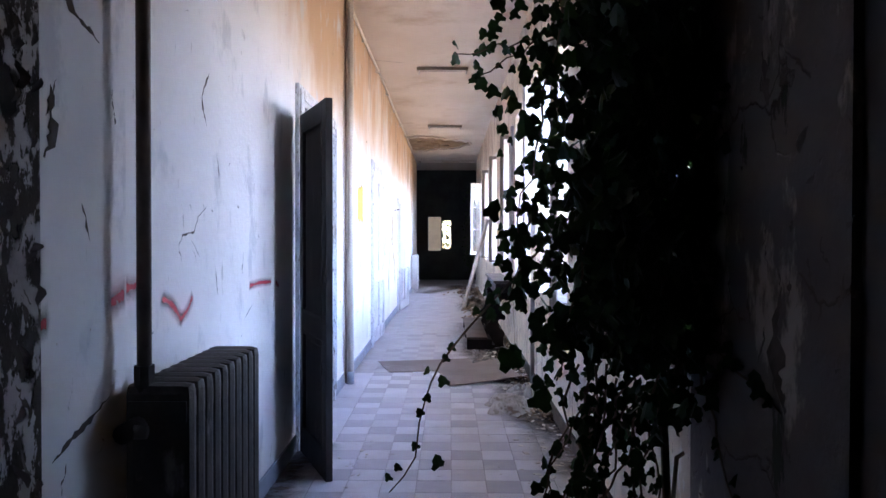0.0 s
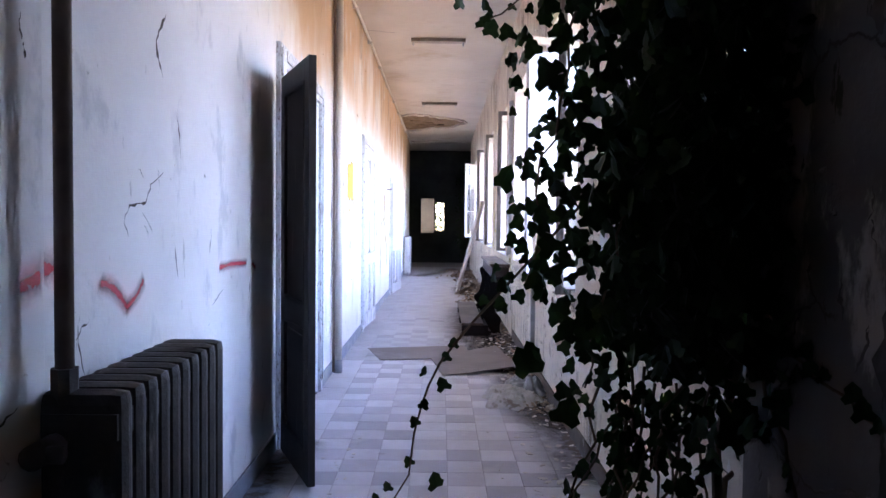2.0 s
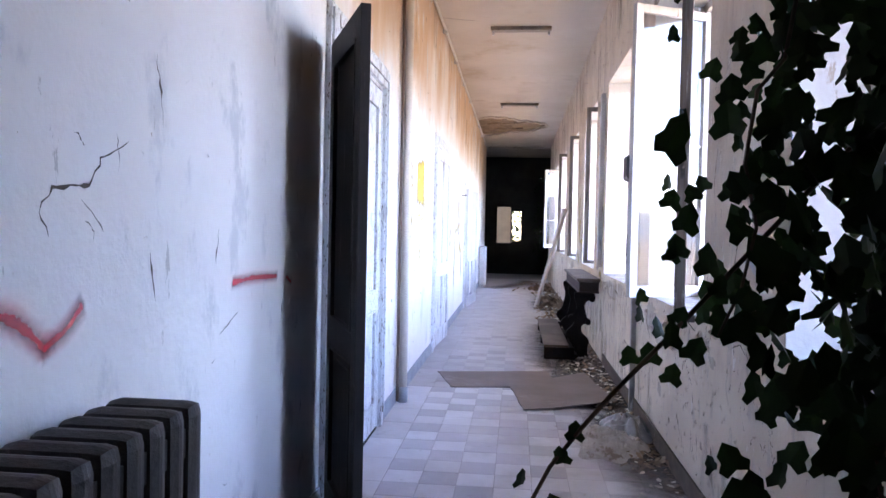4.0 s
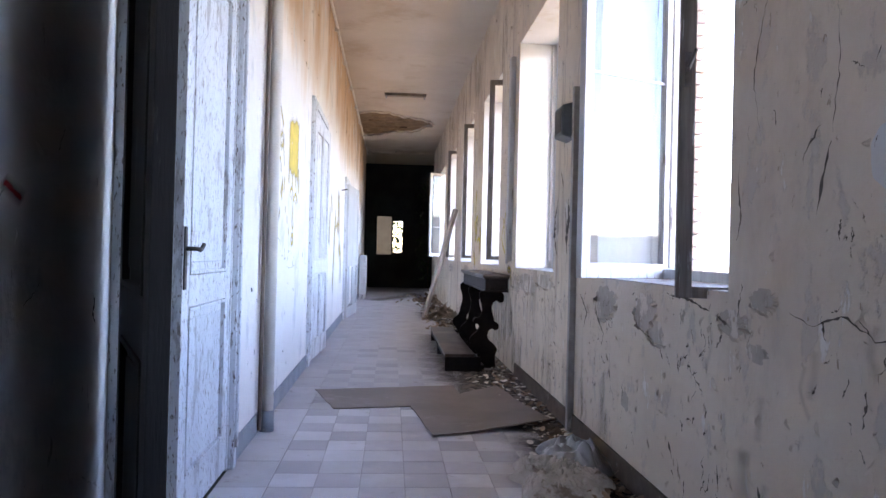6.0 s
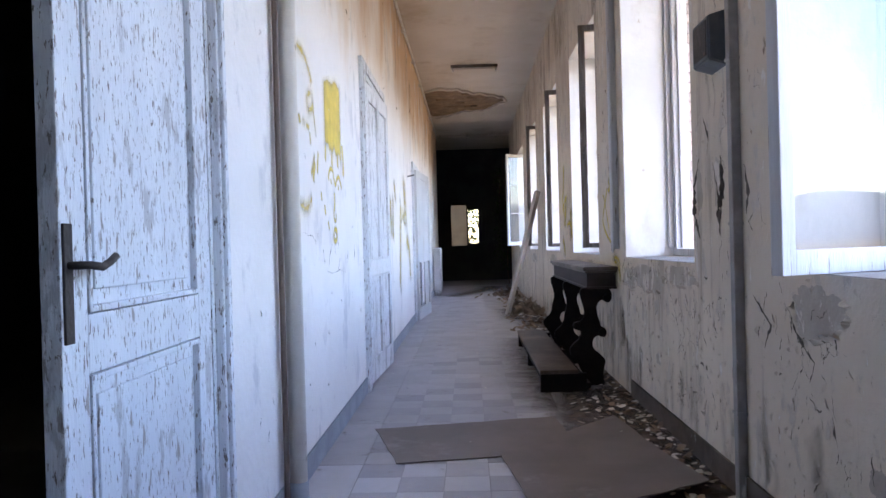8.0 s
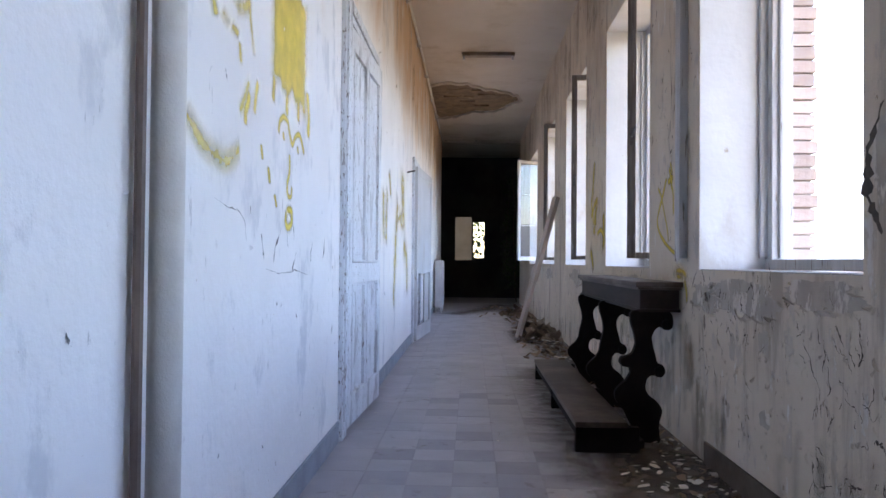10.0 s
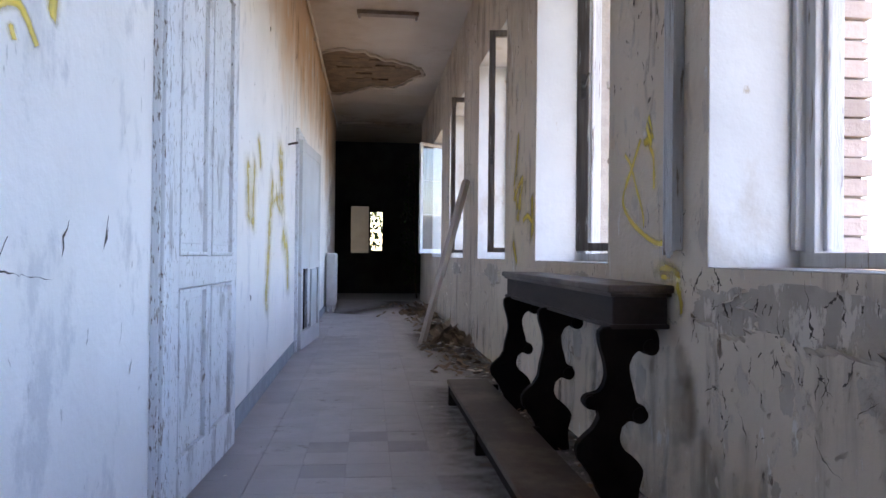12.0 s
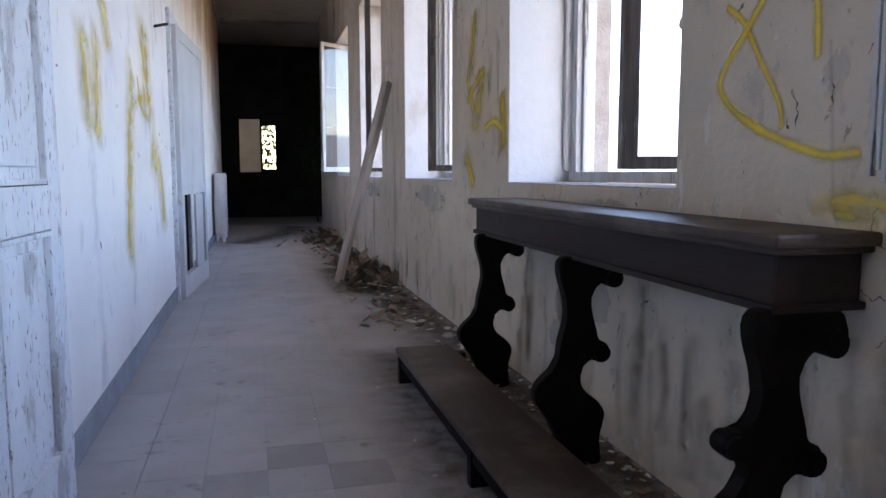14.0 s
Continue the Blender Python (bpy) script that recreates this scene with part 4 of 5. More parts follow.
def wall_flakes(name, x, side, spots, material, seed):
    """Blistered paint standing off a wall: curled chips, open along one side."""
    r = random.Random(seed)
    bm = bmesh.new()
    for n, y0, y1, z0, z1, s0, s1 in spots:
        for _ in range(n):
            y, z, s = r.uniform(y0, y1), r.uniform(z0, z1), r.uniform(s0, s1)
            h = s * r.uniform(0.8, 3.2)
            lean = r.uniform(-0.9, 0.9)
            sgn = r.choice((-1, 1))
            up = s * r.uniform(0.25, 0.6)
            prev = None
            for q in range(5):
                f = q / 4
                belly = math.sin(math.pi * f)
                yy = y + lean * h * (f - 0.5) + 0.3 * s * r.uniform(-1, 1)
                zz = z + h * (f - 0.5)
                a = bm.verts.new((x, yy, zz))
                b2 = bm.verts.new((x + side * up * 0.5 * belly, yy + sgn * s * 0.5 * (0.3 + 0.7 * belly), zz))
                c2 = bm.verts.new((x + side * up * belly, yy + sgn * s * (0.25 + 0.6 * belly), zz))
                if prev:
                    bm.faces.new((prev[0], a, b2, prev[1]))
                    bm.faces.new((prev[1], b2, c2, prev[2]))
                prev = (a, b2, c2)
    return tagged(link(name, bm, material), label="curled blisters of flaking limewash", category="peeling paint", kind="stuff")


wall_flakes("peeling_paint", XR, -1, [(240, 7.5, 9.6, 0.15, 0.88, 0.005, 0.015), (110, 4.4, 7.2, 0.2, 0.9, 0.006, 0.016), (160, 4.3, 7.2, 0.15, 0.92, 0.006, 0.018), (25, 4.3, 5.4, 0.9, 2.2, 0.006, 0.02), (240, 7.3, 13.0, 0.15, 0.9, 0.006, 0.018), (120, 13, 20, 0.15, 0.92, 0.008, 0.022),
    (14, 7.4, 7.9, 0.9, 3.6, 0.008, 0.022), (24, 9.7, 10.45, 0.95, 3.6, 0.006, 0.02), (24, 12.0, 13.0, 0.95, 3.6, 0.006, 0.02), (24, 14.65, 15.6, 0.95, 3.6, 0.008, 0.02), (200, 4.3, 20, 2.95, 3.75, 0.008, 0.025)], M_right, 21)
wall_flakes("peeling_paint", XR, -1, [(40, 1.85, 2.7, 0.2, 3.2, 0.008, 0.025)], M_dimwall, 24)
wall_flakes("peeling_paint", XL, 1, [(22, 2.5, 5.0, 0.8, 3.0, 0.006, 0.02), (30, 6.8, 9.5, 0.2, 1.2, 0.006, 0.018), (12, 6.8, 9.5, 0.9, 2.6, 0.006, 0.015), (30, 11.2, 14.2, 0.6, 1.3, 0.006, 0.018), (60, 4, 20, 2.5, 3.6, 0.008, 0.022)], M_left, 22)
wall_flakes("peeling_paint", -0.896, 1, [(70, 1.79, 1.87, 0.3, 3.0, 0.01, 0.03)], M_lobby, 23)


def scars(name, x, side, spots, material, seed):
    """Slits and small gaps where the paint has lifted and the dark substrate shows, and shadows of lifted edges drawn
    dark: tapered curved strokes.
    """
    r = random.Random(seed)
    verts, faces = [], []
    for n, y0, y1, z0, z1, l0, l1, w0, w1 in spots:
        for _ in range(n):
            y, z, l, w = r.uniform(y0, y1), r.uniform(z0, z1), r.uniform(l0, l1) * r.choice((0.5, 0.7, 1)), r.uniform(w0, w1)
            if noise.noise(Vector((y * 1.7, z * 1.9, seed))) < r.uniform(-0.15, 0.3):
                continue
            a = r.gauss(math.pi / 2, 0.6)
            bend, steps = r.uniform(-0.9, 0.9), 9
            base = len(verts)
            py, pz = y, z
            for q in range(steps + 1):
                f = q / steps
                ang = a + bend * (f - 0.5) + r.uniform(-0.95, 0.95)
                ww = w * (0.1 + math.sin(math.pi * min(1.0, f * 1.0)) ** 0.6) * r.choice((0.25, 0.4, 0.6, 1.3))
                ny, nz = -math.sin(ang) * ww / 2, math.cos(ang) * ww / 2
                verts += [(x + side * 0.0016, py + ny, pz + nz), (x + side * 0.0016, py - ny, pz - nz)]
                py, pz = py + math.cos(ang) * l / steps, pz + math.sin(ang) * l / steps
            faces += [(base + 2 * q, base + 2 * q + 1, base + 2 * q + 3, base + 2 * q + 2) for q in range(steps)]
    me = bpy.data.meshes.new(name)
    me.from_pydata(verts, [], faces)
    me.materials.append(material)
    return tagged(new(name, me), label="dark gaps and drawn edge shadows where lifted limewash has split", category="peeling paint", kind="stuff")


# first run also draws the shadows under lifted paint as dark strokes
scars("paint_cracks", XR, -1, [(240, 7.5, 9.7, 0.15, 0.88, 0.04, 0.15, 0.003, 0.010), (260, 4.3, 7.2, 0.12, 0.92, 0.03, 0.13, 0.003, 0.011), (330, 7.3, 13.0, 0.12, 0.9, 0.03, 0.12, 0.003, 0.010), (200, 13, 21, 0.12, 0.92, 0.03, 0.14, 0.004, 0.011),
    (70, 4.3, 5.4, 0.9, 3.2, 0.03, 0.14, 0.003, 0.010), (40, 7.08, 7.9, 0.9, 3.6, 0.04, 0.20, 0.004, 0.014), (110, 9.5, 10.45, 0.95, 3.6, 0.02, 0.12, 0.004, 0.014), (120, 12.0, 13.0, 0.95, 3.6, 0.02, 0.12, 0.004, 0.016),
    (130, 14.65, 15.6, 0.95, 3.6, 0.03, 0.14, 0.005, 0.018), (90, 17.25, 18.25, 0.95, 3.6, 0.03, 0.14, 0.006, 0.02), (480, 4.3, 21, 2.97, 3.76, 0.03, 0.13, 0.005, 0.016)], M_gapshadow, 51)
scars("paint_cracks", XL, 1, [(34, 2.5, 5.0, 0.7, 3.2, 0.04, 0.16, 0.002, 0.008), (22, 6.85, 9.5, 0.3, 1.5, 0.03, 0.09, 0.003, 0.009), (16, 7.4, 9.4, 0.95, 1.2, 0.04, 0.10, 0.004, 0.012), (20, 6.8, 9.5, 1.4, 3.2, 0.03, 0.1, 0.002, 0.006),
    (60, 10.95, 14.2, 0.8, 1.35, 0.03, 0.09, 0.003, 0.009), (60, 11, 20, 1.3, 3.6, 0.03, 0.12, 0.003, 0.009), (90, 7, 21, 2.6, 3.7, 0.03, 0.12, 0.003, 0.010)], M_gapshadow, 52)
scars("paint_cracks", XR, -1, [(150, 1.8, 2.72, 0.2, 3.2, 0.03, 0.16, 0.006, 0.026)], M_gapshadow, 55)
scars("paint_cracks", XL + 0.035, 1, [(24, 1.92, 2.42, 0.5, 2.4, 0.05, 0.2, 0.004, 0.016)], M_gapshadow, 53)
scars("paint_cracks", -0.896, 1, [(120, 1.775, 1.87, 0.2, 2.6, 0.03, 0.12, 0.006, 0.02)], M_gapshadow, 54)


def crack(x, side, runs, seed):
    """Jagged open cracks along polylines on a wall: runs of (width, [(y, z), ...])."""
    r = random.Random(seed)
    verts, faces = [], []
    for w, pts in runs:
        line = []
        for (y0, z0), (y1, z1) in zip(pts, pts[1:]):
            n = max(2, int(math.hypot(y1 - y0, z1 - z0) / 0.018))
            line += [(y0 + (y1 - y0) * k / n + r.uniform(-0.006, 0.006), z0 + (z1 - z0) * k / n + r.uniform(-0.004, 0.004)) for k in range(n)]
        line.append(pts[-1])
        base = len(verts)
        for q, (y, z) in enumerate(line):
            a, b = line[max(q - 1, 0)], line[min(q + 1, len(line) - 1)]
            d = math.hypot(b[0] - a[0], b[1] - a[1]) + 1e-6
            f = q / (len(line) - 1)
            ww = w * (0.2 + math.sin(math.pi * f)) * r.choice((0.2, 0.35, 0.6, 1.0)) / 2
            ny, nz = -(b[1] - a[1]) / d * ww, (b[0] - a[0]) / d * ww
            verts += [(x + side * 0.002, y + ny, z + nz), (x + side * 0.002, y - ny, z - nz)]
        faces += [(base + 2 * q, base + 2 * q + 1, base + 2 * q + 3, base + 2 * q + 2) for q in range(len(line) - 1)]
    me = bpy.data.meshes.new("plaster_crack")
    me.from_pydata(verts, [], faces)
    me.materials.append(M_gapshadow)
    return tagged(new("plaster_crack", me), label="jagged dark cracks split through the limewash", category="peeling paint", kind="stuff")


crack(XL, 1, [(0.022, [(3.33, 2.1), (3.24, 1.99), (3.25, 1.94), (3.3, 1.87)]), (0.009, [(3.43, 1.78), (3.46, 1.69), (3.47, 1.6)]),
    (0.010, [(3.3, 1.54), (3.19, 1.49), (3.15, 1.43), (3.02, 1.42), (2.98, 1.37), (3.01, 1.32)]), (0.009, [(3.12, 1.4), (3.2, 1.33)]), (0.010, [(3.41, 1.28), (3.42, 1.21), (3.44, 1.15)]),
    (0.010, [(3.83, 1.34), (3.81, 1.23)]), (0.012, [(4.0, 1.07), (3.85, 1.01)]), (0.010, [(4.49, 1.14), (4.43, 0.97)]), (0.010, [(2.7, 1.11), (2.69, 1.04), (2.73, 0.94)]),
    (0.013, [(8.14, 1.05), (8.16, 1.02), (8.18, 0.96)]), (0.005, [(7.7, 1.13), (7.83, 1.11), (7.91, 1.11), (7.97, 1.08), (7.99, 1.02)]), (0.014, [(8.4, 1.08), (8.32, 1.0), (8.3, 0.95)]), (0.013, [(8.63, 0.99), (8.57, 0.92)]), (0.014, [(8.93, 1.04), (8.9, 1.0), (8.89, 0.95)]), (0.012, [(8.5, 1.15), (8.58, 1.1), (8.6, 1.04)]), (0.004, [(8.2, 0.93), (8.4, 0.91), (8.62, 0.92), (8.85, 0.9)]), (0.016, [(9.2, 1.06), (9.16, 0.97)])], 61)
crack(XL + 0.035, 1, [(0.03, [(2.05, 2.2), (2.15, 2.0), (2.3, 1.95)]), (0.045, [(2.05, 1.78), (2.06, 1.66), (2.02, 1.60)]), (0.012, [(2.2, 1.5), (2.24, 1.4)]), (0.02, [(2.05, 0.85), (2.2, 0.9), (2.35, 0.95)])], 63)
crack(XR, -1, [(0.09, [(2.07, 1.29), (2.11, 1.2), (2.11, 1.08), (2.05, 0.98)]), (0.05, [(2.2, 1.9), (2.16, 1.75)]), (0.06, [(7.51, 1.40), (7.48, 1.27), (7.55, 1.18), (7.53, 1.06)]), (0.05, [(7.52, 1.38), (7.50, 1.25), (7.53, 1.12)]), (0.035, [(7.245, 1.34), (7.21, 1.225), (7.235, 1.14)]), (0.02, [(7.72, 1.6), (7.66, 1.5), (7.68, 1.42)]), (0.006, [(4.78, 1.70), (4.77, 1.52), (4.79, 1.36)]), (0.014, [(4.80, 1.34), (4.83, 1.25), (4.855, 1.16)]), (0.007, [(4.98, 0.9), (4.86, 0.87), (4.74, 0.907), (4.62, 0.86), (4.52, 0.87)]), (0.016, [(5.12, 0.37), (5.11, 0.30)]), (0.022, [(5.39, 0.36), (5.385, 0.29)]), (0.014, [(4.5, 0.72), (4.51, 0.64)]), (0.018, [(6.89, 0.81), (6.83, 0.73), (6.71, 0.65), (6.74, 0.58)]), (0.014, [(6.6, 0.5), (6.57, 0.42)]), (0.010, [(5.28, 1.34), (5.28, 1.25), (5.26, 1.18), (5.29, 1.10)]), (0.012, [(6.18, 0.8), (6.18, 0.73), (6.01, 0.7), (5.97, 0.66)]), (0.016, [(7.18, 0.83), (7.03, 0.73), (7.09, 0.64)]),
    (0.014, [(6.39, 0.45), (6.38, 0.37)]), (0.012, [(5.87, 0.9), (5.64, 0.89), (5.48, 0.86), (5.46, 0.89)]), (0.02, [(5.81, 0.33), (5.78, 0.27)]), (0.014, [(5.42, 0.85), (5.32, 0.82)]),
    (0.055, [(7.79, 1.42), (7.87, 1.3), (7.88, 1.17), (7.8, 1.05)]), (0.03, [(7.6, 1.37), (7.56, 1.27), (7.51, 1.16)]), (0.012, [(7.55, 2.2), (7.5, 1.75)]), (0.006, [(5.1, 1.9), (5.2, 1.6), (5.15, 1.4)])], 62)


def peeled(x, side, spots, seed, material, label):
    """Bare grey plaster where sheets of limewash have come away, with the broken edge curling off the wall: (y, z, half width, half height, squareness)."""
    r = random.Random(seed)
    lips = bmesh.new()
    for k, (y, z, ry, rz) in enumerate(spots):
        bare = bmesh.new()
        n = 110
        rim = []
        for q in range(n):
            a = math.tau * q / n
            f = 1 + 0.42 * noise.noise(Vector((math.cos(a) * 1.5, math.sin(a) * 1.5, seed + 3.7 * k))) + 0.16 * noise.noise(Vector((math.cos(a) * 4, math.sin(a) * 4, seed + k))) + 0.13 * noise.noise(Vector((math.cos(a) * 11, math.sin(a) * 11, seed + k))) + r.uniform(-0.02, 0.02)
            rim.append((y + math.cos(a) * ry * f, min(z + math.sin(a) * rz * f, z + rz * 1.02)))
        ring = [bare.verts.new((x + side * (0.0012 + 0.0002 * (k % 3)), p, q)) for p, q in rim]
        mid = bare.verts.new((x + side * (0.0012 + 0.0002 * (k % 3)), y, z))
        for q in range(n):
            bare.faces.new((ring[q], ring[(q + 1) % n], mid))
        tagged(link("bare_plaster", bare, material), label=label, category="bare plaster", kind="structure")
        prev = None
        for q in range(n + 1):
            a = math.tau * q / n
            p0, q0 = rim[q % n]
            lift = max(0.0, noise.noise(Vector((math.cos(a) * 3.4, math.sin(a) * 3.4, seed * 1.9 + k))) + 0.16) * (1.0 if math.sin(a) < 0.6 and ry > 0.06 else 0.0)
            u, v = math.cos(a), math.sin(a)
            e = 0.035 * lift
            pair = (lips.verts.new((x + side * 0.0005, p0 + u * 0.012, q0 + v * 0.012)), lips.verts.new((x + side * (0.001 + e), p0 - u * e * 0.4, q0 - v * e * 0.4)))
            if prev and lift > 0.02:
                lips.faces.new((prev[0], pair[0], pair[1], prev[1]))
            prev = pair
    for v in [v for v in lips.verts if not v.link_faces]:
        lips.verts.remove(v)
    tagged(link("peeling_paint", lips, M_right), label="broken limewash edge curling off the wall", category="peeling paint", kind="stuff")


bm = bmesh.new()
disc = [bm.verts.new((XR - 0.0015, y, z)) for y, z in blob(4.55, 1.28, 0.10, 0.085, 60, 0.035, 6)]
bm.faces.new(disc)
structure("filler_patch", bm, M_reveal, "round pale filler patch on the wall", "plaster patch")
peeled(XR, -1, [(6.69, 0.81, 0.17, 0.085), (6.10, 0.81, 0.13, 0.085), (5.97, 0.73, 0.07, 0.05), (5.12, 0.92, 0.075, 0.035), (5.15, 0.76, 0.06, 0.03), (5.3, 0.84, 0.1, 0.04),
    (8.85, 0.81, 0.34, 0.085), (9.3, 0.80, 0.2, 0.075), (8.15, 0.86, 0.25, 0.05), (8.62, 0.66, 0.05, 0.05), (8.95, 0.60, 0.04, 0.06), (10.9, 0.82, 0.2, 0.07), (13.6, 0.8, 0.35, 0.09), (16.3, 0.8, 0.4, 0.08),
    (7.8, 1.27, 0.05, 0.12), (7.56, 1.3, 0.035, 0.1), (9.0, 0.3, 0.04, 0.05), (8.6, 0.36, 0.05, 0.04), (6.35, 0.38, 0.05, 0.05), (10.0, 0.45, 0.06, 0.07), (10.9, 0.5, 0.09, 0.08), (11.3, 0.3, 0.07, 0.06)], 81, M_bare, "bare grey plaster where limewash has fallen")

# ---- sprayed marks ----
def stroke(name, material, label, x, side, runs, floor=False, lift=0.0018, category="graffiti"):
    """Soft ribbons on a wall: runs of (width, [(y, z), ...])."""
    bm = bmesh.new()
    uv = bm.loops.layers.uv.new("UVMap")
    for n, (w, pts) in enumerate(runs):
        pts = [Vector(p) for p in pts]
        fine = []
        for i in range(len(pts) - 1):
            p0, p1, p2, p3 = pts[max(i - 1, 0)], pts[i], pts[i + 1], pts[min(i + 2, len(pts) - 1)]
            for s in range(6):
                t = s / 6
                fine.append(0.5 * (2 * p1 + (p2 - p0) * t + (2 * p0 - 5 * p1 + 4 * p2 - p3) * t * t + (3 * p1 - p0 - 3 * p2 + p3) * t ** 3))
        fine.append(pts[-1])
        d0, d1 = (fine[0] - fine[1]).normalized(), (fine[-1] - fine[-2]).normalized()
        fine = [fine[0] + d0 * w * 0.6] + fine + [fine[-1] + d1 * w * 0.6]
        rows = []
        for i, p in enumerate(fine):
            d = (fine[min(i + 1, len(fine) - 1)] - fine[max(i - 1, 0)]).normalized()
            nrm = Vector((-d.y, d.x)) * w
            end = i in (0, len(fine) - 1)
            xx = x + side * (lift + 0.0002 * (n % 6))
            rows.append([(bm.verts.new(((p + nrm * k).x, (p + nrm * k).y, 0.0012 + 0.0004 * (n % 4)) if floor else (xx, (p + nrm * k).x, (p + nrm * k).y)), 0.0 if (end or k) else 1.0) for k in (-1, 0, 1)])
        for a, b in zip(rows, rows[1:]):
            for k in (0, 1):
                quad = (a[k], a[k + 1], b[k + 1], b[k])
                f = bm.faces.new([q[0] for q in quad])
                for lp, q in zip(f.loops, quad):
                    lp[uv].uv = (0.5, q[1])
    me = bpy.data.meshes.new(name)
    bm.to_mesh(me)
    bm.free()
    me.materials.append(material)
    return tagged(new(name, me), label=label, category="dirt" if floor else category, kind="structure")


stroke("red_spray_mark", M_red, "faded red sprayed line on the wall", XL, 1, [(0.034, [(3.95, 1.165), (4.15, 1.168), (4.38, 1.16)]), (0.029, [(4.50, 1.15), (4.56, 1.125)]),
    (0.046, [(2.83, 1.19), (2.91, 1.165), (3.0, 1.10)]), (0.040, [(3.0, 1.10), (3.07, 1.13), (3.12, 1.17)]), (0.063, [(2.50, 1.25), (2.62, 1.25)])])
stroke("red_spray_mark", M_red, "faded red sprayed line on the pilaster", XL + 0.035, 1, [(0.069, [(2.37, 1.22), (2.44, 1.24)]), (0.057, [(1.92, 1.17), (2.02, 1.2)])])
def spray_block(material, label, x, y0, y1, z0, z1, seed):
    """A filled patch of spray: brushy lower and slanting upper edge, soft at the rim."""
    bm = bmesh.new()
    uv = bm.loops.layers.uv.new("UVMap")
    n, rows = 26, []
    for i in range(n + 1):
        f = i / n
        y = y0 + (y1 - y0) * f
        low = z0 + 0.05 * noise.noise(Vector((y * 14, seed, 0))) - 0.05 * max(0.0, f - 0.75) * 4 + 0.03 * (f < 0.3)
        top = z1 - 0.10 * (1 - f) ** 2 + 0.02 * noise.noise(Vector((y * 9, seed, 4)))
        rows.append([(bm.verts.new((x, y, low + (top - low) * k / n)), min(1.0, 5.0 * min(f, 1 - f), 6.0 * min(k, n - k) / n)) for k in range(n + 1)])
    for a, b in zip(rows, rows[1:]):
        for k in range(n):
            quad = (a[k], a[k + 1], b[k + 1], b[k])
            fc = bm.faces.new([q[0] for q in quad])
            for lp, q in zip(fc.loops, quad):
                lp[uv].uv = (0.5, q[1])
    me = bpy.data.meshes.new("yellow_spray_mark")
    bm.to_mesh(me)
    bm.free()
    me.materials.append(material)
    return tagged(new("yellow_spray_mark", me), label=label, category="graffiti", kind="structure")


spray_block(M_yellow, "solid yellow sprayed block on white wall", XL + 0.0022, 8.20, 8.82, 1.55, 2.07, 3.0)
stroke("yellow_spray_mark", M_yellow, "dripping yellow sprayed face under the block", XL, 1, [
    (0.05, [(8.80, 1.66), (8.83, 1.57), (8.82, 1.50)]), (0.04, [(8.64, 1.6), (8.64, 1.53)]), (0.04, [(8.46, 1.6), (8.46, 1.52)]), (0.04, [(8.28, 1.6), (8.27, 1.53)]),
    (0.026, [(8.131, 1.339), (8.146, 1.303)]), (0.026, [(8.218, 1.275), (8.235, 1.232)]), (0.022, [(8.306, 1.19), (8.329, 1.155)]),
    (0.026, [(8.348, 1.429), (8.362, 1.464), (8.412, 1.493), (8.475, 1.486), (8.502, 1.451), (8.548, 1.411), (8.595, 1.448), (8.657, 1.468), (8.703, 1.446), (8.743, 1.408)]),
    (0.024, [(8.412, 1.432), (8.422, 1.412)]), (0.026, [(8.632, 1.412), (8.644, 1.393)]),
    (0.024, [(8.508, 1.36), (8.508, 1.302), (8.475, 1.246), (8.491, 1.207), (8.536, 1.208), (8.547, 1.24)]),
    (0.034, [(8.464, 1.13), (8.491, 1.153), (8.547, 1.147), (8.547, 1.104), (8.491, 1.086), (8.459, 1.105), (8.464, 1.13)]),
    (0.034, [(7.994, 1.479), (7.988, 1.452), (7.963, 1.418), (7.963, 1.387)]), (0.03, [(8.083, 1.536), (8.062, 1.475), (8.055, 1.44)])])
stroke("yellow_spray_mark", M_yellowfaint, "faint yellow sprayed scrawl beside the block", XL, 1, [
    (0.06, [(7.50, 1.32), (7.58, 1.276), (7.656, 1.253), (7.767, 1.242), (7.829, 1.253), (7.897, 1.288)]),
    (0.05, [(7.68, 1.985), (7.78, 1.975), (7.87, 1.945), (7.96, 1.873)]), (0.05, [(7.87, 1.72), (7.85, 1.775), (7.91, 1.81), (7.97, 1.805), (7.97, 1.755), (7.88, 1.72)]),
    (0.03, [(7.98, 1.78), (8.01, 1.69), (8.04, 1.62)]), (0.045, [(7.67, 1.66), (7.69, 1.636)]), (0.04, [(7.75, 1.655), (7.79, 1.64)]), (0.035, [(7.83, 1.642), (7.88, 1.636)]),
    (0.035, [(7.90, 1.609), (7.91, 1.562)]), (0.035, [(7.99, 1.516), (7.95, 1.462), (7.91, 1.413)])])
stroke("yellow_spray_mark", M_yellowfaint, "washed out yellow smears on white wall", XL, 1, [
    (0.36, [(13.10, 1.78), (13.15, 1.55), (13.2, 1.38)]), (0.22, [(12.6, 1.5), (12.46, 1.1), (12.34, 0.6)]), (0.26, [(13.3, 1.12), (13.6, 0.98), (13.72, 0.66)]), (0.2, [(11.5, 1.48), (11.54, 1.2)]), (0.16, [(11.75, 1.52), (11.7, 1.15)]), (0.14, [(11.9, 1.7), (12.0, 1.55)])])
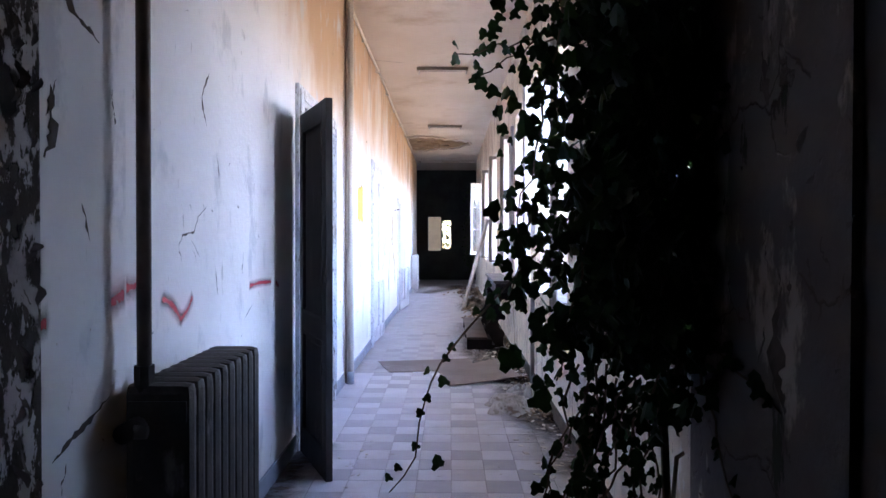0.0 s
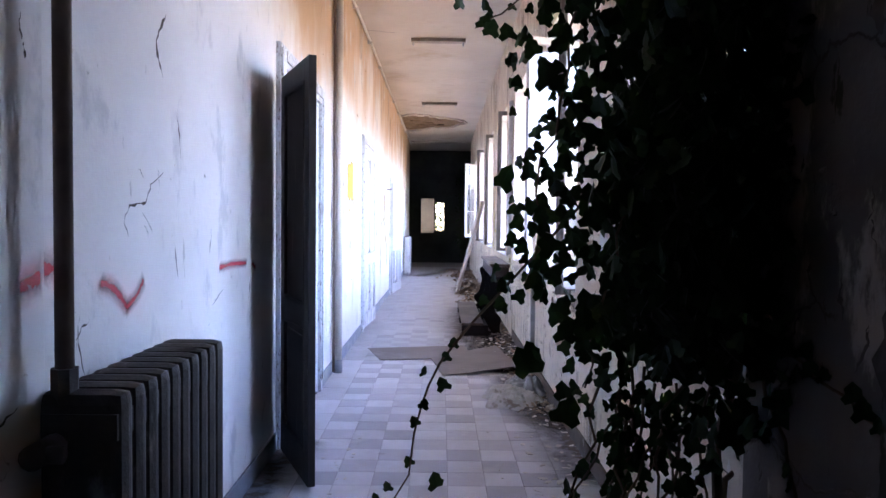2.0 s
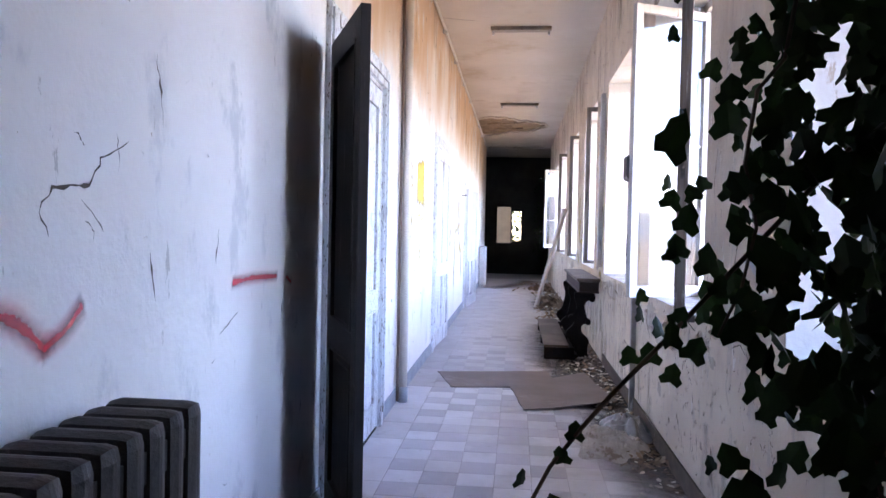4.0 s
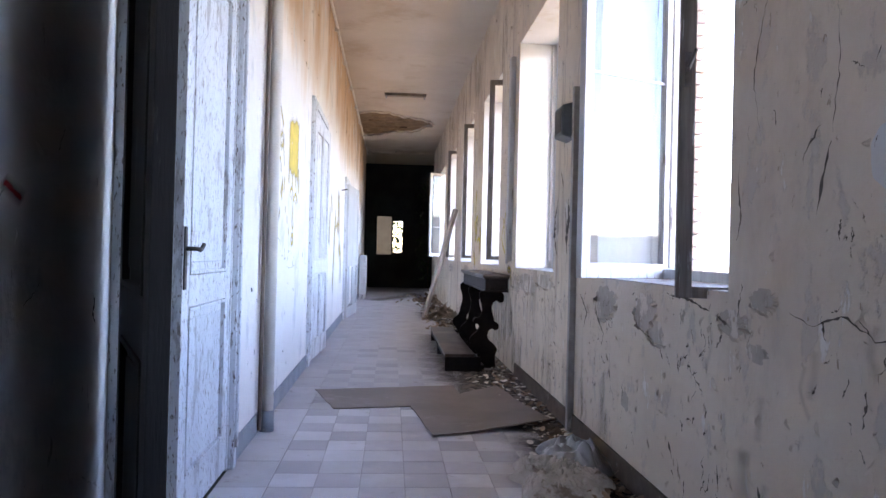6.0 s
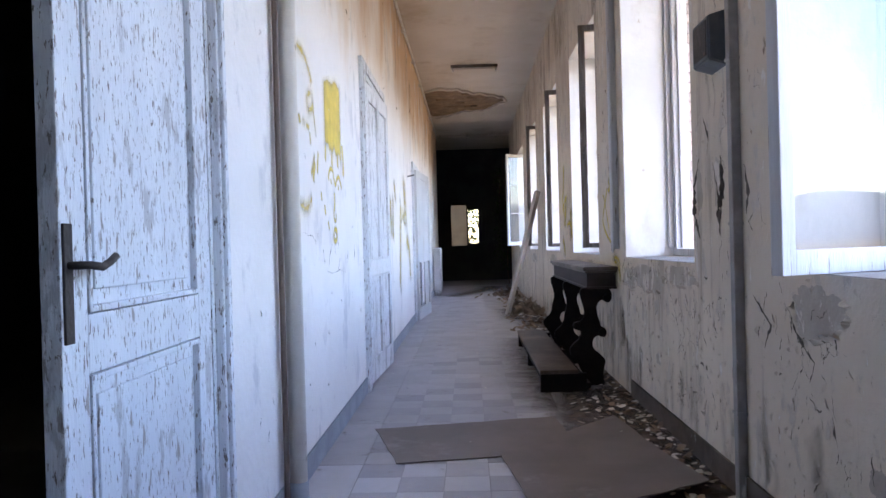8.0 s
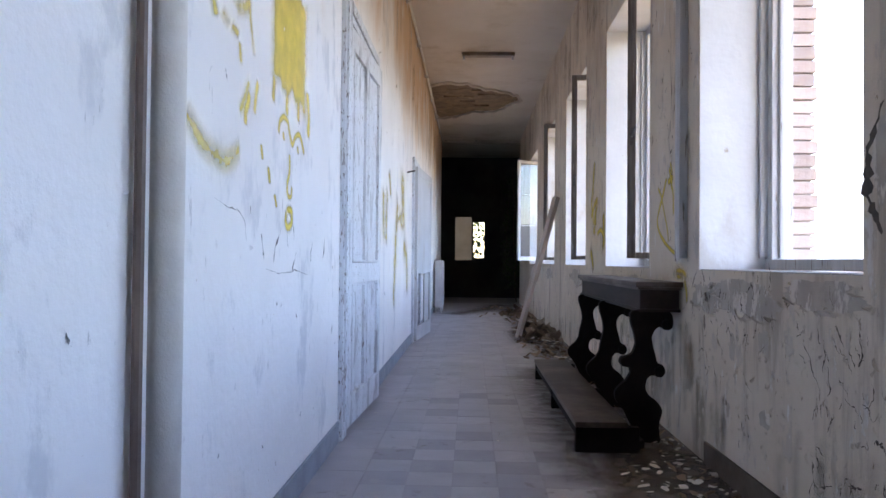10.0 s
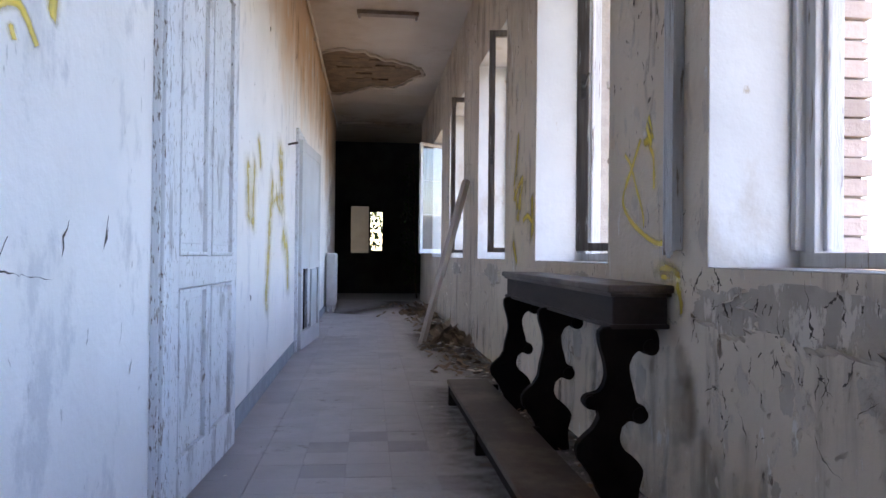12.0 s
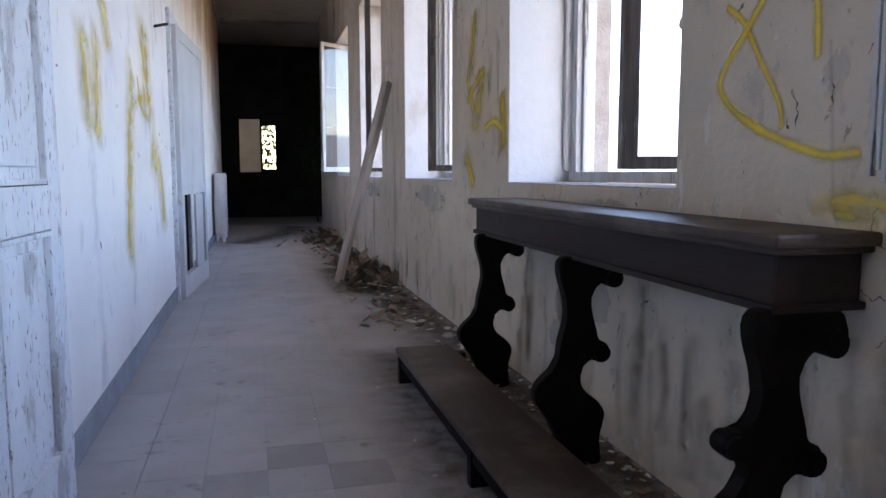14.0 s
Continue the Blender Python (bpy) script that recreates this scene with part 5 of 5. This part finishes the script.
stroke("yellow_spray_mark", M_yellowfaint, "drippy yellow sprayed scrawl on white wall", XL, 1, [
    (0.10, [(12.98, 1.76), (13.1, 1.6), (13.2, 1.42)]), (0.07, [(13.05, 1.42), (12.7, 1.36), (12.52, 1.3), (12.42, 1.04), (12.33, 0.62)]), (0.09, [(13.65, 1.0), (13.72, 0.85), (13.73, 0.68)]), (0.06, [(11.5, 1.43), (11.54, 1.23)]), (0.05, [(11.75, 1.48), (11.68, 1.2)]), (0.05, [(12.8, 1.5), (12.9, 1.35), (13.2, 1.3)])])
stroke("yellow_spray_mark", M_yellow, "yellow sprayed triangle scrawl on window wall", XR, -1, [
    (0.021, [(10.20, 1.414), (10.13, 1.36), (10.07, 1.27), (9.99, 1.15), (9.975, 1.09)]), (0.027, [(10.02, 1.45), (10.10, 1.36), (10.19, 1.27), (10.22, 1.21), (10.17, 1.15), (10.06, 1.09), (9.95, 1.05), (9.84, 1.02), (9.74, 1.022)]),
    (0.024, [(9.93, 1.53), (9.90, 1.47), (9.92, 1.42), (9.88, 1.36), (9.87, 1.24)]), (0.040, [(9.97, 1.43), (9.89, 1.45)]), (0.032, [(9.95, 1.50), (9.90, 1.42)])])
stroke("yellow_spray_mark", M_yellowfaint, "faint yellow sprayed smears between two windows", XR, -1, [(0.14, [(12.5, 1.85), (12.58, 1.55)]), (0.16, [(12.35, 1.5), (12.5, 1.25)]), (0.12, [(12.03, 1.36), (12.02, 1.1)]), (0.12, [(12.66, 1.08), (12.53, 0.93)])])
stroke("yellow_spray_mark", M_yellow, "yellow sprayed scribble between two windows", XR, -1, [
    (0.05, [(12.5, 1.88), (12.55, 1.7), (12.64, 1.53), (12.58, 1.42), (12.53, 1.33)]), (0.05, [(12.64, 1.4), (12.5, 1.48), (12.33, 1.54)]), (0.08, [(12.02, 1.36), (12.0, 1.24), (12.0, 1.13)]), (0.045, [(12.3, 1.22), (12.15, 1.25), (12.02, 1.2)]), (0.05, [(12.66, 1.06), (12.58, 0.98), (12.53, 0.92)])])
stroke("yellow_spray_mark", M_yellowfaint, "blurred yellow spray blot beside the kneeler", XR, -1, [(0.045, [(9.86, 0.90), (9.79, 0.92), (9.70, 0.92), (9.63, 0.90)]), (0.04, [(9.79, 0.89), (9.69, 0.885)]), (0.06, [(9.65, 0.86), (9.62, 0.81), (9.61, 0.77)])])


def drips(label, material, x, side, spots, seed):
    """Soft vertical runs of dirty water: (count, y0, y1, top0, top1, length0, length1, width0, width1)."""
    r = random.Random(seed)
    runs = []
    for n, y0, y1, t0, t1, l0, l1, w0, w1 in spots:
        for _ in range(n):
            y, t, l = r.uniform(y0, y1), r.uniform(t0, t1), r.uniform(l0, l1)
            if noise.noise(Vector((y * 1.3, t * 0.8, seed))) < r.uniform(-0.3, 0.25):
                continue
            runs.append((r.uniform(w0, w1), [(y, t), (y + r.uniform(-0.03, 0.03), t - l * 0.5), (y + r.uniform(-0.04, 0.04), t - l)]))
    stroke("wall_stain", material, label, x, side, runs, lift=0.0005, category="stain")


drips("brown damp stains rising from the wall foot", M_drip, XR, -1, [(90, 4.5, 9.2, 0.2, 0.45, 0.12, 0.3, 0.03, 0.09), (70, 9.2, 12.6, 0.18, 0.66, 0.14, 0.45, 0.03, 0.09), (70, 12.6, 20.0, 0.15, 0.4, 0.12, 0.3, 0.04, 0.1)], 91)
drips("thin dirty runs below the window sills", M_drip, XR, -1, [(40, 4.5, 20.5, 0.6, 0.90, 0.08, 0.2, 0.012, 0.04), (50, 9.55, 10.4, 1.2, 3.6, 0.1, 0.4, 0.01, 0.03), (50, 12.05, 13.0, 1.2, 3.6, 0.1, 0.3, 0.015, 0.06), (40, 14.7, 15.6, 1.2, 3.6, 0.1, 0.3, 0.015, 0.06), (30, 7.1, 7.85, 1.2, 3.6, 0.1, 0.4, 0.01, 0.03)], 92)
drips("rusty water stains running down from the ceiling", M_rustdrip, XR, -1, [(130, 4.5, 21.5, 3.3, 3.77, 0.15, 0.5, 0.03, 0.14)], 93)
drips("rusty water stains running down from the ceiling", M_rustdrip, XL, 1, [(60, 7.5, 21.5, 3.2, 3.77, 0.2, 0.7, 0.04, 0.16), (50, 13.0, 21.5, 2.2, 3.5, 0.2, 0.6, 0.04, 0.14)], 94)

# the 0.5 run at y 9 to 12 darkens the floor along the kneeler step
stroke("floor_dirt", M_dirtfilm, "brown dirt along the wall foot and darkened floor by the kneeler", 0, 1, [
    (0.42, [(0.84, 4.6), (0.80, 6.2), (0.70, 7.6), (0.72, 9.2)]), (0.35, [(0.80, 5.6), (0.62, 6.3), (0.66, 7.0)]), (0.4, [(0.60, 7.4), (0.66, 8.4), (0.78, 9.4)]), (0.3, [(0.78, 9.4), (0.80, 10.6), (0.76, 12.0)]), (0.5, [(0.40, 9.0), (0.35, 10.4), (0.42, 12.2)]), (0.3, [(0.34, 8.45), (0.42, 8.9), (0.5, 9.5)]),
    (0.45, [(0.80, 12.0), (0.66, 14.0), (0.60, 16.0), (0.70, 18.5), (0.60, 20.5)]), (0.4, [(0.5, 14.4), (0.45, 15.8)]), (0.25, [(-0.92, 3.2), (-0.94, 4.4), (-0.88, 5.2)]), (0.5, [(-0.6, 19.0), (0.0, 20.5), (0.3, 22.0)])], True)


# ---- ivy ----
def leaf_shape(s):
    """A five-lobed ivy leaf, folded a little along the midrib."""
    pts = [(0, 0), (0.42, -0.18), (0.62, 0.12), (0.40, 0.38), (0.42, 0.66), (0, 1.05), (-0.42, 0.66), (-0.40, 0.38), (-0.62, 0.12), (-0.42, -0.18)]
    return [(x * s, y * s, -abs(x) * s * 0.22 - 0.12 * s * y * y) for x, y in pts]


LEAF_FACES = [(0, 1, 2, 3), (0, 3, 4, 5), (0, 5, 6, 7), (0, 7, 8, 9)]


def ivy(name, label, dense, strands, sparse, seed, stems):
    """dense: leaf clouds (count, x0, x1, y0, y1, z0, z1); strands: stem paths with leaves; sparse: single leaves as parts."""
    r = random.Random(seed)
    ob = thing(name, label, "ivy")
    verts, faces = [], []

    def put(p, s):
        m = Matrix.Translation(p) @ Euler((r.uniform(1.0, 2.6), r.uniform(-0.6, 0.6), r.uniform(0, 6.28))).to_matrix().to_4x4()
        base = len(verts)
        verts.extend([tuple(m @ Vector(v)) for v in leaf_shape(s)])
        faces.extend([tuple(base + i for i in f) for f in LEAF_FACES])

    for n, x0, x1, y0, y1, z0, z1 in dense:
        for _ in range(n):
            p = Vector((r.uniform(x0, x1), r.uniform(y0, y1), r.uniform(z0, z1)))
            edge = noise.noise(Vector((p.z * 1.7, p.y * 1.7, seed))) * 0.16
            if p.x < x0 + 0.12 + edge and r.random() < 0.75:
                continue
            put(p, r.uniform(0.03, 0.065))
    me = bpy.data.meshes.new("foliage")
    me.from_pydata(verts, [], faces)
    me.materials.append(M_leaf)
    fo = new("foliage", me)
    fo.parent = ob
    tagged(fo, label="dense dark green ivy leaves", kind="stuff")
    proto = []
    for s in (0.03, 0.04, 0.05, 0.07):
        q = bpy.data.meshes.new("leaf")
        q.from_pydata(leaf_shape(s), [], LEAF_FACES)
        q.materials.append(M_leaf)
        proto.append(q)
    for path in strands:
        part("stem", tube(bmesh.new(), path, 0.005, 5, 0.5), M_stem, ob)
    for x, y, z, k in sparse:
        lf = new("leaf", proto[k])
        lf.parent = ob
        lf.matrix_basis = Matrix.Translation((x, y, z)) @ Euler((r.uniform(1.1, 1.9), r.uniform(-0.5, 0.5), r.uniform(-0.9, 0.9) + (3.14 if r.random() < 0.3 else 0))).to_matrix().to_4x4()
    for path, rad in stems:
        part("woody_stem", tube(bmesh.new(), path, rad, 6, 0.5), M_stem, ob, "woody twisting ivy stem")
    return ob


r = random.Random(77)
def wander(p, q, n, amp):
    p, q = Vector(p), Vector(q)
    return [tuple(p.lerp(q, i / n) + Vector((r.uniform(-amp, amp), r.uniform(-amp, amp), r.uniform(-amp, amp))) * (0 if i in (0, n) else 1)) for i in range(n + 1)]


hang = [(0.47, 2.95, 1.50), (0.34, 2.93, 1.36), (0.178, 2.9, 1.186), (0.081, 2.9, 1.078), (0.03, 2.9, 1.015), (-0.017, 2.9, 0.952), (-0.05, 2.9, 0.885), (-0.07, 2.9, 0.826), (-0.093, 2.9, 0.737), (-0.107, 2.9, 0.611), (-0.15, 2.9, 0.54), (-0.201, 2.9, 0.482)]
strands = [hang, wander((0.5, 3.1, 2.2), (0.03, 3.4, 2.2), 8, 0.02), wander((0.5, 3.1, 2.28), (0.09, 3.2, 2.03), 8, 0.02),
           wander((0.42, 2.75, 2.4), (0.22, 2.78, 1.2), 14, 0.02), wander((0.5, 2.7, 1.5), (0.36, 2.6, 0.95), 8, 0.02), wander((0.6, 2.5, 1.0), (0.34, 2.4, 0.62), 8, 0.02),
           wander((0.7, 2.6, 1.0), (0.5, 2.3, 0.35), 9, 0.02), wander((0.8, 2.6, 1.1), (0.825, 2.05, 0.98), 10, 0.012), wander((0.82, 2.6, 1.0), (0.826, 2.2, 0.5), 10, 0.012),
           wander((0.8, 2.5, 2.3), (0.825, 2.25, 2.15), 8, 0.012)]
sparse = []
for si, path in enumerate(strands):
    n = (11, 12, 9, 30, 14, 14, 20, 9, 9, 7)[si]
    for k in range(n):
        f = (k + r.uniform(0.1, 0.9)) / n * (len(path) - 1)
        i = min(int(f), len(path) - 2)
        p = Vector(path[i]).lerp(Vector(path[i + 1]), f - i)
        o = 0.012 if si in (7, 8, 9) else 0.03
        sparse.append((min(p.x + r.uniform(-o, o), 0.825), p.y + r.uniform(-o, o), p.z + r.uniform(-o, o), 0 if si == 0 else r.choice((0, 0, 1, 1, 2))))
sparse += [(0.157, 2.895, 1.485, 3), (0.30, 2.75, 1.30, 3), (0.21, 2.543, 1.0, 3), (0.296, 2.543, 0.875, 3), (0.27, 2.72, 1.75, 3), (0.045, 3.45, 2.17, 2), (0.117, 3.19, 2.03, 2), (0.14, 3.17, 2.0, 2), (-0.02, 2.9, 0.575, 2), (0.0, 2.88, 0.88, 1)]
# thin runners trailing below the curtain
for k in range(16):
    x, y = r.uniform(0.34, 0.66), r.uniform(2.35, 2.8)
    path = wander((x + 0.1, y + 0.05, r.uniform(0.85, 1.0)), (x - r.uniform(-0.06, 0.12), y - 0.1, r.uniform(0.32, 0.6)), 9, 0.022)
    strands.append(path)
    for q in range(13):
        p = Vector(path[r.randrange(1, 10)])
        sparse.append((p.x + r.uniform(-0.03, 0.03), p.y + r.uniform(-0.03, 0.03), p.z + r.uniform(-0.03, 0.03), r.choice((0, 0, 0, 1))))
for k in range(120):
    sparse.append((r.uniform(0.24, 0.46), r.uniform(2.5, 3.05), r.uniform(0.9, 2.5), r.choice((0, 1, 1, 2))))
for k in range(130):
    z = r.uniform(1.1, 2.5)
    sparse.append((r.uniform(0.17 + 0.06 * math.sin(z * 5.0), 0.40), r.uniform(2.75, 3.2), z, r.choice((0, 0, 1, 1, 2))))
ivy("ivy", "dark ivy curtain growing in through the window", [
    (6500, 0.37, 0.82, 2.42, 3.05, 1.0, 3.3), (150, 0.50, 0.82, 2.35, 3.0, 0.78, 1.1), (3800, 0.84, 1.38, 2.78, 3.72, 0.95, 2.92), (1500, 0.6, 0.84, 2.9, 3.4, 0.9, 3.3), (900, 0.5, 0.82, 2.3, 3.3, 3.0, 3.75)],
    strands, sparse, 4, [(wander((1.3, 3.4, 1.0), (0.55, 2.7, 2.9), 10, 0.05), 0.018), (wander((1.3, 3.6, 1.0), (0.7, 2.6, 0.5), 10, 0.05), 0.014), (wander((0.75, 2.6, 0.3), (0.6, 2.7, 3.6), 14, 0.04), 0.014), (wander((1.3, 3.1, 1.0), (0.5, 2.8, 1.6), 9, 0.04), 0.012)])
ivy("ivy", "dark ivy hanging in the unlit end hall", [(700, 0.42, 0.95, 22.8, 23.8, 0.3, 3.0)], [wander((0.6, 23.0, 2.6), (0.5, 23.0, 0.6), 10, 0.03)], [], 9, [(wander((0.8, 23.2, 0.0), (0.7, 23.2, 3.2), 10, 0.04), 0.015)])

# ---- outside ----
structure("ground", boxes((-600, -600, -6.2, 900, 900, -6.0)), M_ground, "dry sunlit ground around the building", "ground")


def house(x, y, w, d, h, turn):
    ob = thing("house", "distant pale house with a clay tile roof", "house", pose(x, y, -6.0, 0, 0, turn), "distant houses")
    part("wall", boxes((-w / 2, -d / 2, 0, w / 2, d / 2, h)), M_render, ob)
    bm = bmesh.new()
    profile_prism(bm, [(-w / 2 - 0.4, h), (w / 2 + 0.4, h), (0, h + w * 0.28)], -d / 2 - 0.4, d / 2 + 0.4)
    part("roof", bm, M_roof, ob)
    for k in range(3):
        for zz in (1.0, 3.8):
            part("window", boxes((-w / 2 - 0.03, -d / 2 + d * (k + 0.7) / 4, zz, -w / 2 + 0.02, -d / 2 + d * (k + 0.7) / 4 + 1.0, zz + 1.4)), M_slate, ob)


house(80, 92, 10, 12, 5.8, -20)
house(70, 48, 9, 14, 5.4, 40)
bm = bmesh.new()
rows = []
for i in range(61):
    az = radians(2 + 2.2 * i)
    top = 55 + 85 * max(0.0, 1 - abs(math.degrees(az) - 30) / 26) + 42 * noise.noise(Vector((i * 0.33, 3.3, 0))) + 14 * noise.noise(Vector((i * 0.9, 1, 0)))
    rows.append([bm.verts.new((rad * math.sin(az), rad * math.cos(az), h * top - 6)) for rad, h in ((850, 0.0), (1000, 0.55), (1250, 1.0), (1700, 0.0))])
for a, b in zip(rows, rows[1:]):
    for k in range(3):
        bm.faces.new((a[k], a[k + 1], b[k + 1], b[k]))
structure("backdrop", bm, M_hill, "hazy distant hills", "hills", True)
# leaves outside the end door
rl = random.Random(31)
verts, faces = [], []
for _ in range(2400):
    m = Matrix.Translation((rl.uniform(-0.7, 1.6), rl.uniform(26.2, 28.2), rl.uniform(-1.0, 3.4))) @ Euler((rl.uniform(0, 3), rl.uniform(0, 3), rl.uniform(0, 6))).to_matrix().to_4x4()
    base = len(verts)
    verts += [tuple(m @ Vector(v)) for v in leaf_shape(0.08)]
    faces += [tuple(base + i for i in f) for f in LEAF_FACES]
sh = thing("shrub", "sunlit leafy shrub outside the end door", "shrub")
me = bpy.data.meshes.new("crown")
me.from_pydata(verts, [], faces)
me.materials.append(M_leaf)
cr = new("crown", me)
cr.parent = sh
part("trunk", tube(bmesh.new(), [(0.6, 27.4, -6.0), (0.55, 27.4, -2), (0.5, 27.4, 3.0)], 0.09, 8, 0.4), M_stem, sh)

# ---- pieces ----
# bricks of the outer reveals
def brick_mesh(l):
    bm = boxes((0, 0, 0, l, 0.05, 0.059), bevel=0.004)
    me = bpy.data.meshes.new("brick")
    bm.to_mesh(me)
    bm.free()
    me.materials.append(M_brick)
    return me


brick_long, brick_short = brick_mesh(0.125), brick_mesh(0.116)
rb = random.Random(8)
for (a, b), win in list(zip(WINDOWS, wins))[1:3]:
    for k in range(30):
        z = SILL - 0.02 + k * 0.067
        ob = new("brick", brick_long if k % 2 else brick_short)
        ob.parent = win
        ob.matrix_basis = pose(1.285 + rb.uniform(-0.004, 0.004), b - 0.012 - rb.uniform(0.0, 0.018), z, 0, 0, rb.uniform(-2, 2))

# floor tiles: a checker of 0.2 m with a plain border along both walls
def tile_mesh(w, d, material, worn=0.0015):
    bm = boxes((-w / 2, -d / 2, -0.012, w / 2, d / 2, 0.0))
    bmesh.ops.bevel(bm, geom=[e for e in bm.edges if all(v.co.z > -0.001 for v in e.verts)], offset=worn, segments=1, affect="EDGES")
    me = bpy.data.meshes.new("tile")
    bm.to_mesh(me)
    bm.free()
    me.materials.append(material)
    return me


T = 0.2
TILES = {("mid", 0): tile_mesh(T - 0.002, T - 0.002, M_tile_a), ("mid", 1): tile_mesh(T - 0.002, T - 0.002, M_tile_b), ("mid", 2): tile_mesh(T - 0.0008, T - 0.0008, M_tile_c, 0.0006), ("mid", 3): tile_mesh(T - 0.0008, T - 0.0008, M_tile_d, 0.0006),
         ("left", 0): tile_mesh(0.222, T * 2 - 0.003, M_tile_a), ("right", 0): tile_mesh(0.205, T * 2 - 0.003, M_tile_a), ("left", 2): tile_mesh(0.222, T * 2 - 0.001, M_tile_c, 0.0006), ("right", 2): tile_mesh(0.205, T * 2 - 0.001, M_tile_c, 0.0006)}
rt = random.Random(2)
floor_ob = bpy.data.objects["floor"]
rest = {m: ([], []) for m in (M_tile_a, M_tile_b, M_tile_c, M_tile_d)}
YA, YB = 5.47, 11.07
def lay(key, x, y):
    me = TILES[key]
    dz, tilt = rt.uniform(-0.0015, 0.0), (rt.uniform(-0.12, 0.12), rt.uniform(-0.12, 0.12))
    m = pose(x, y, dz, tilt[0], tilt[1], rt.uniform(-0.2, 0.2))
    if YA < y < YB:
        ob = new("tile", me)
        ob.parent = floor_ob
        ob.matrix_basis = m
    else:
        vs, fs = rest[me.materials[0]]
        base = len(vs)
        vs += [tuple(m @ v.co) for v in me.vertices]
        fs += [tuple(base + i for i in p.vertices) for p in me.polygons]


for row in range(-24, 90):
    y = 6.67 + T * (row + 0.5)
    if not 1.9 < y < Y1 - 0.05:
        continue
    for col in range(7):
        lay(("mid", ((row + col + (rt.random() < 0.06)) % 2 if rt.random() > (y - 9.0) / 2.5 else 0) + (2 if rt.random() < (y - 7.3) / 1.3 else 0)), -0.772 + T * (col + 0.5), y)
    if row % 2 == 0:
        lay(("left", 2 if rt.random() < (y - 7.2) / 1.6 else 0), -0.886, y + T / 2)
        lay(("right", 2 if rt.random() < (y - 6.6) / 1.6 else 0), 0.732, y + T / 2)
for m, (vs, fs) in rest.items():
    me = bpy.data.meshes.new("tiles")
    me.from_pydata(vs, [], fs)
    me.materials.append(m)
    ob = new("tiles", me)
    ob.parent = floor_ob
    tagged(ob, kind="stuff")
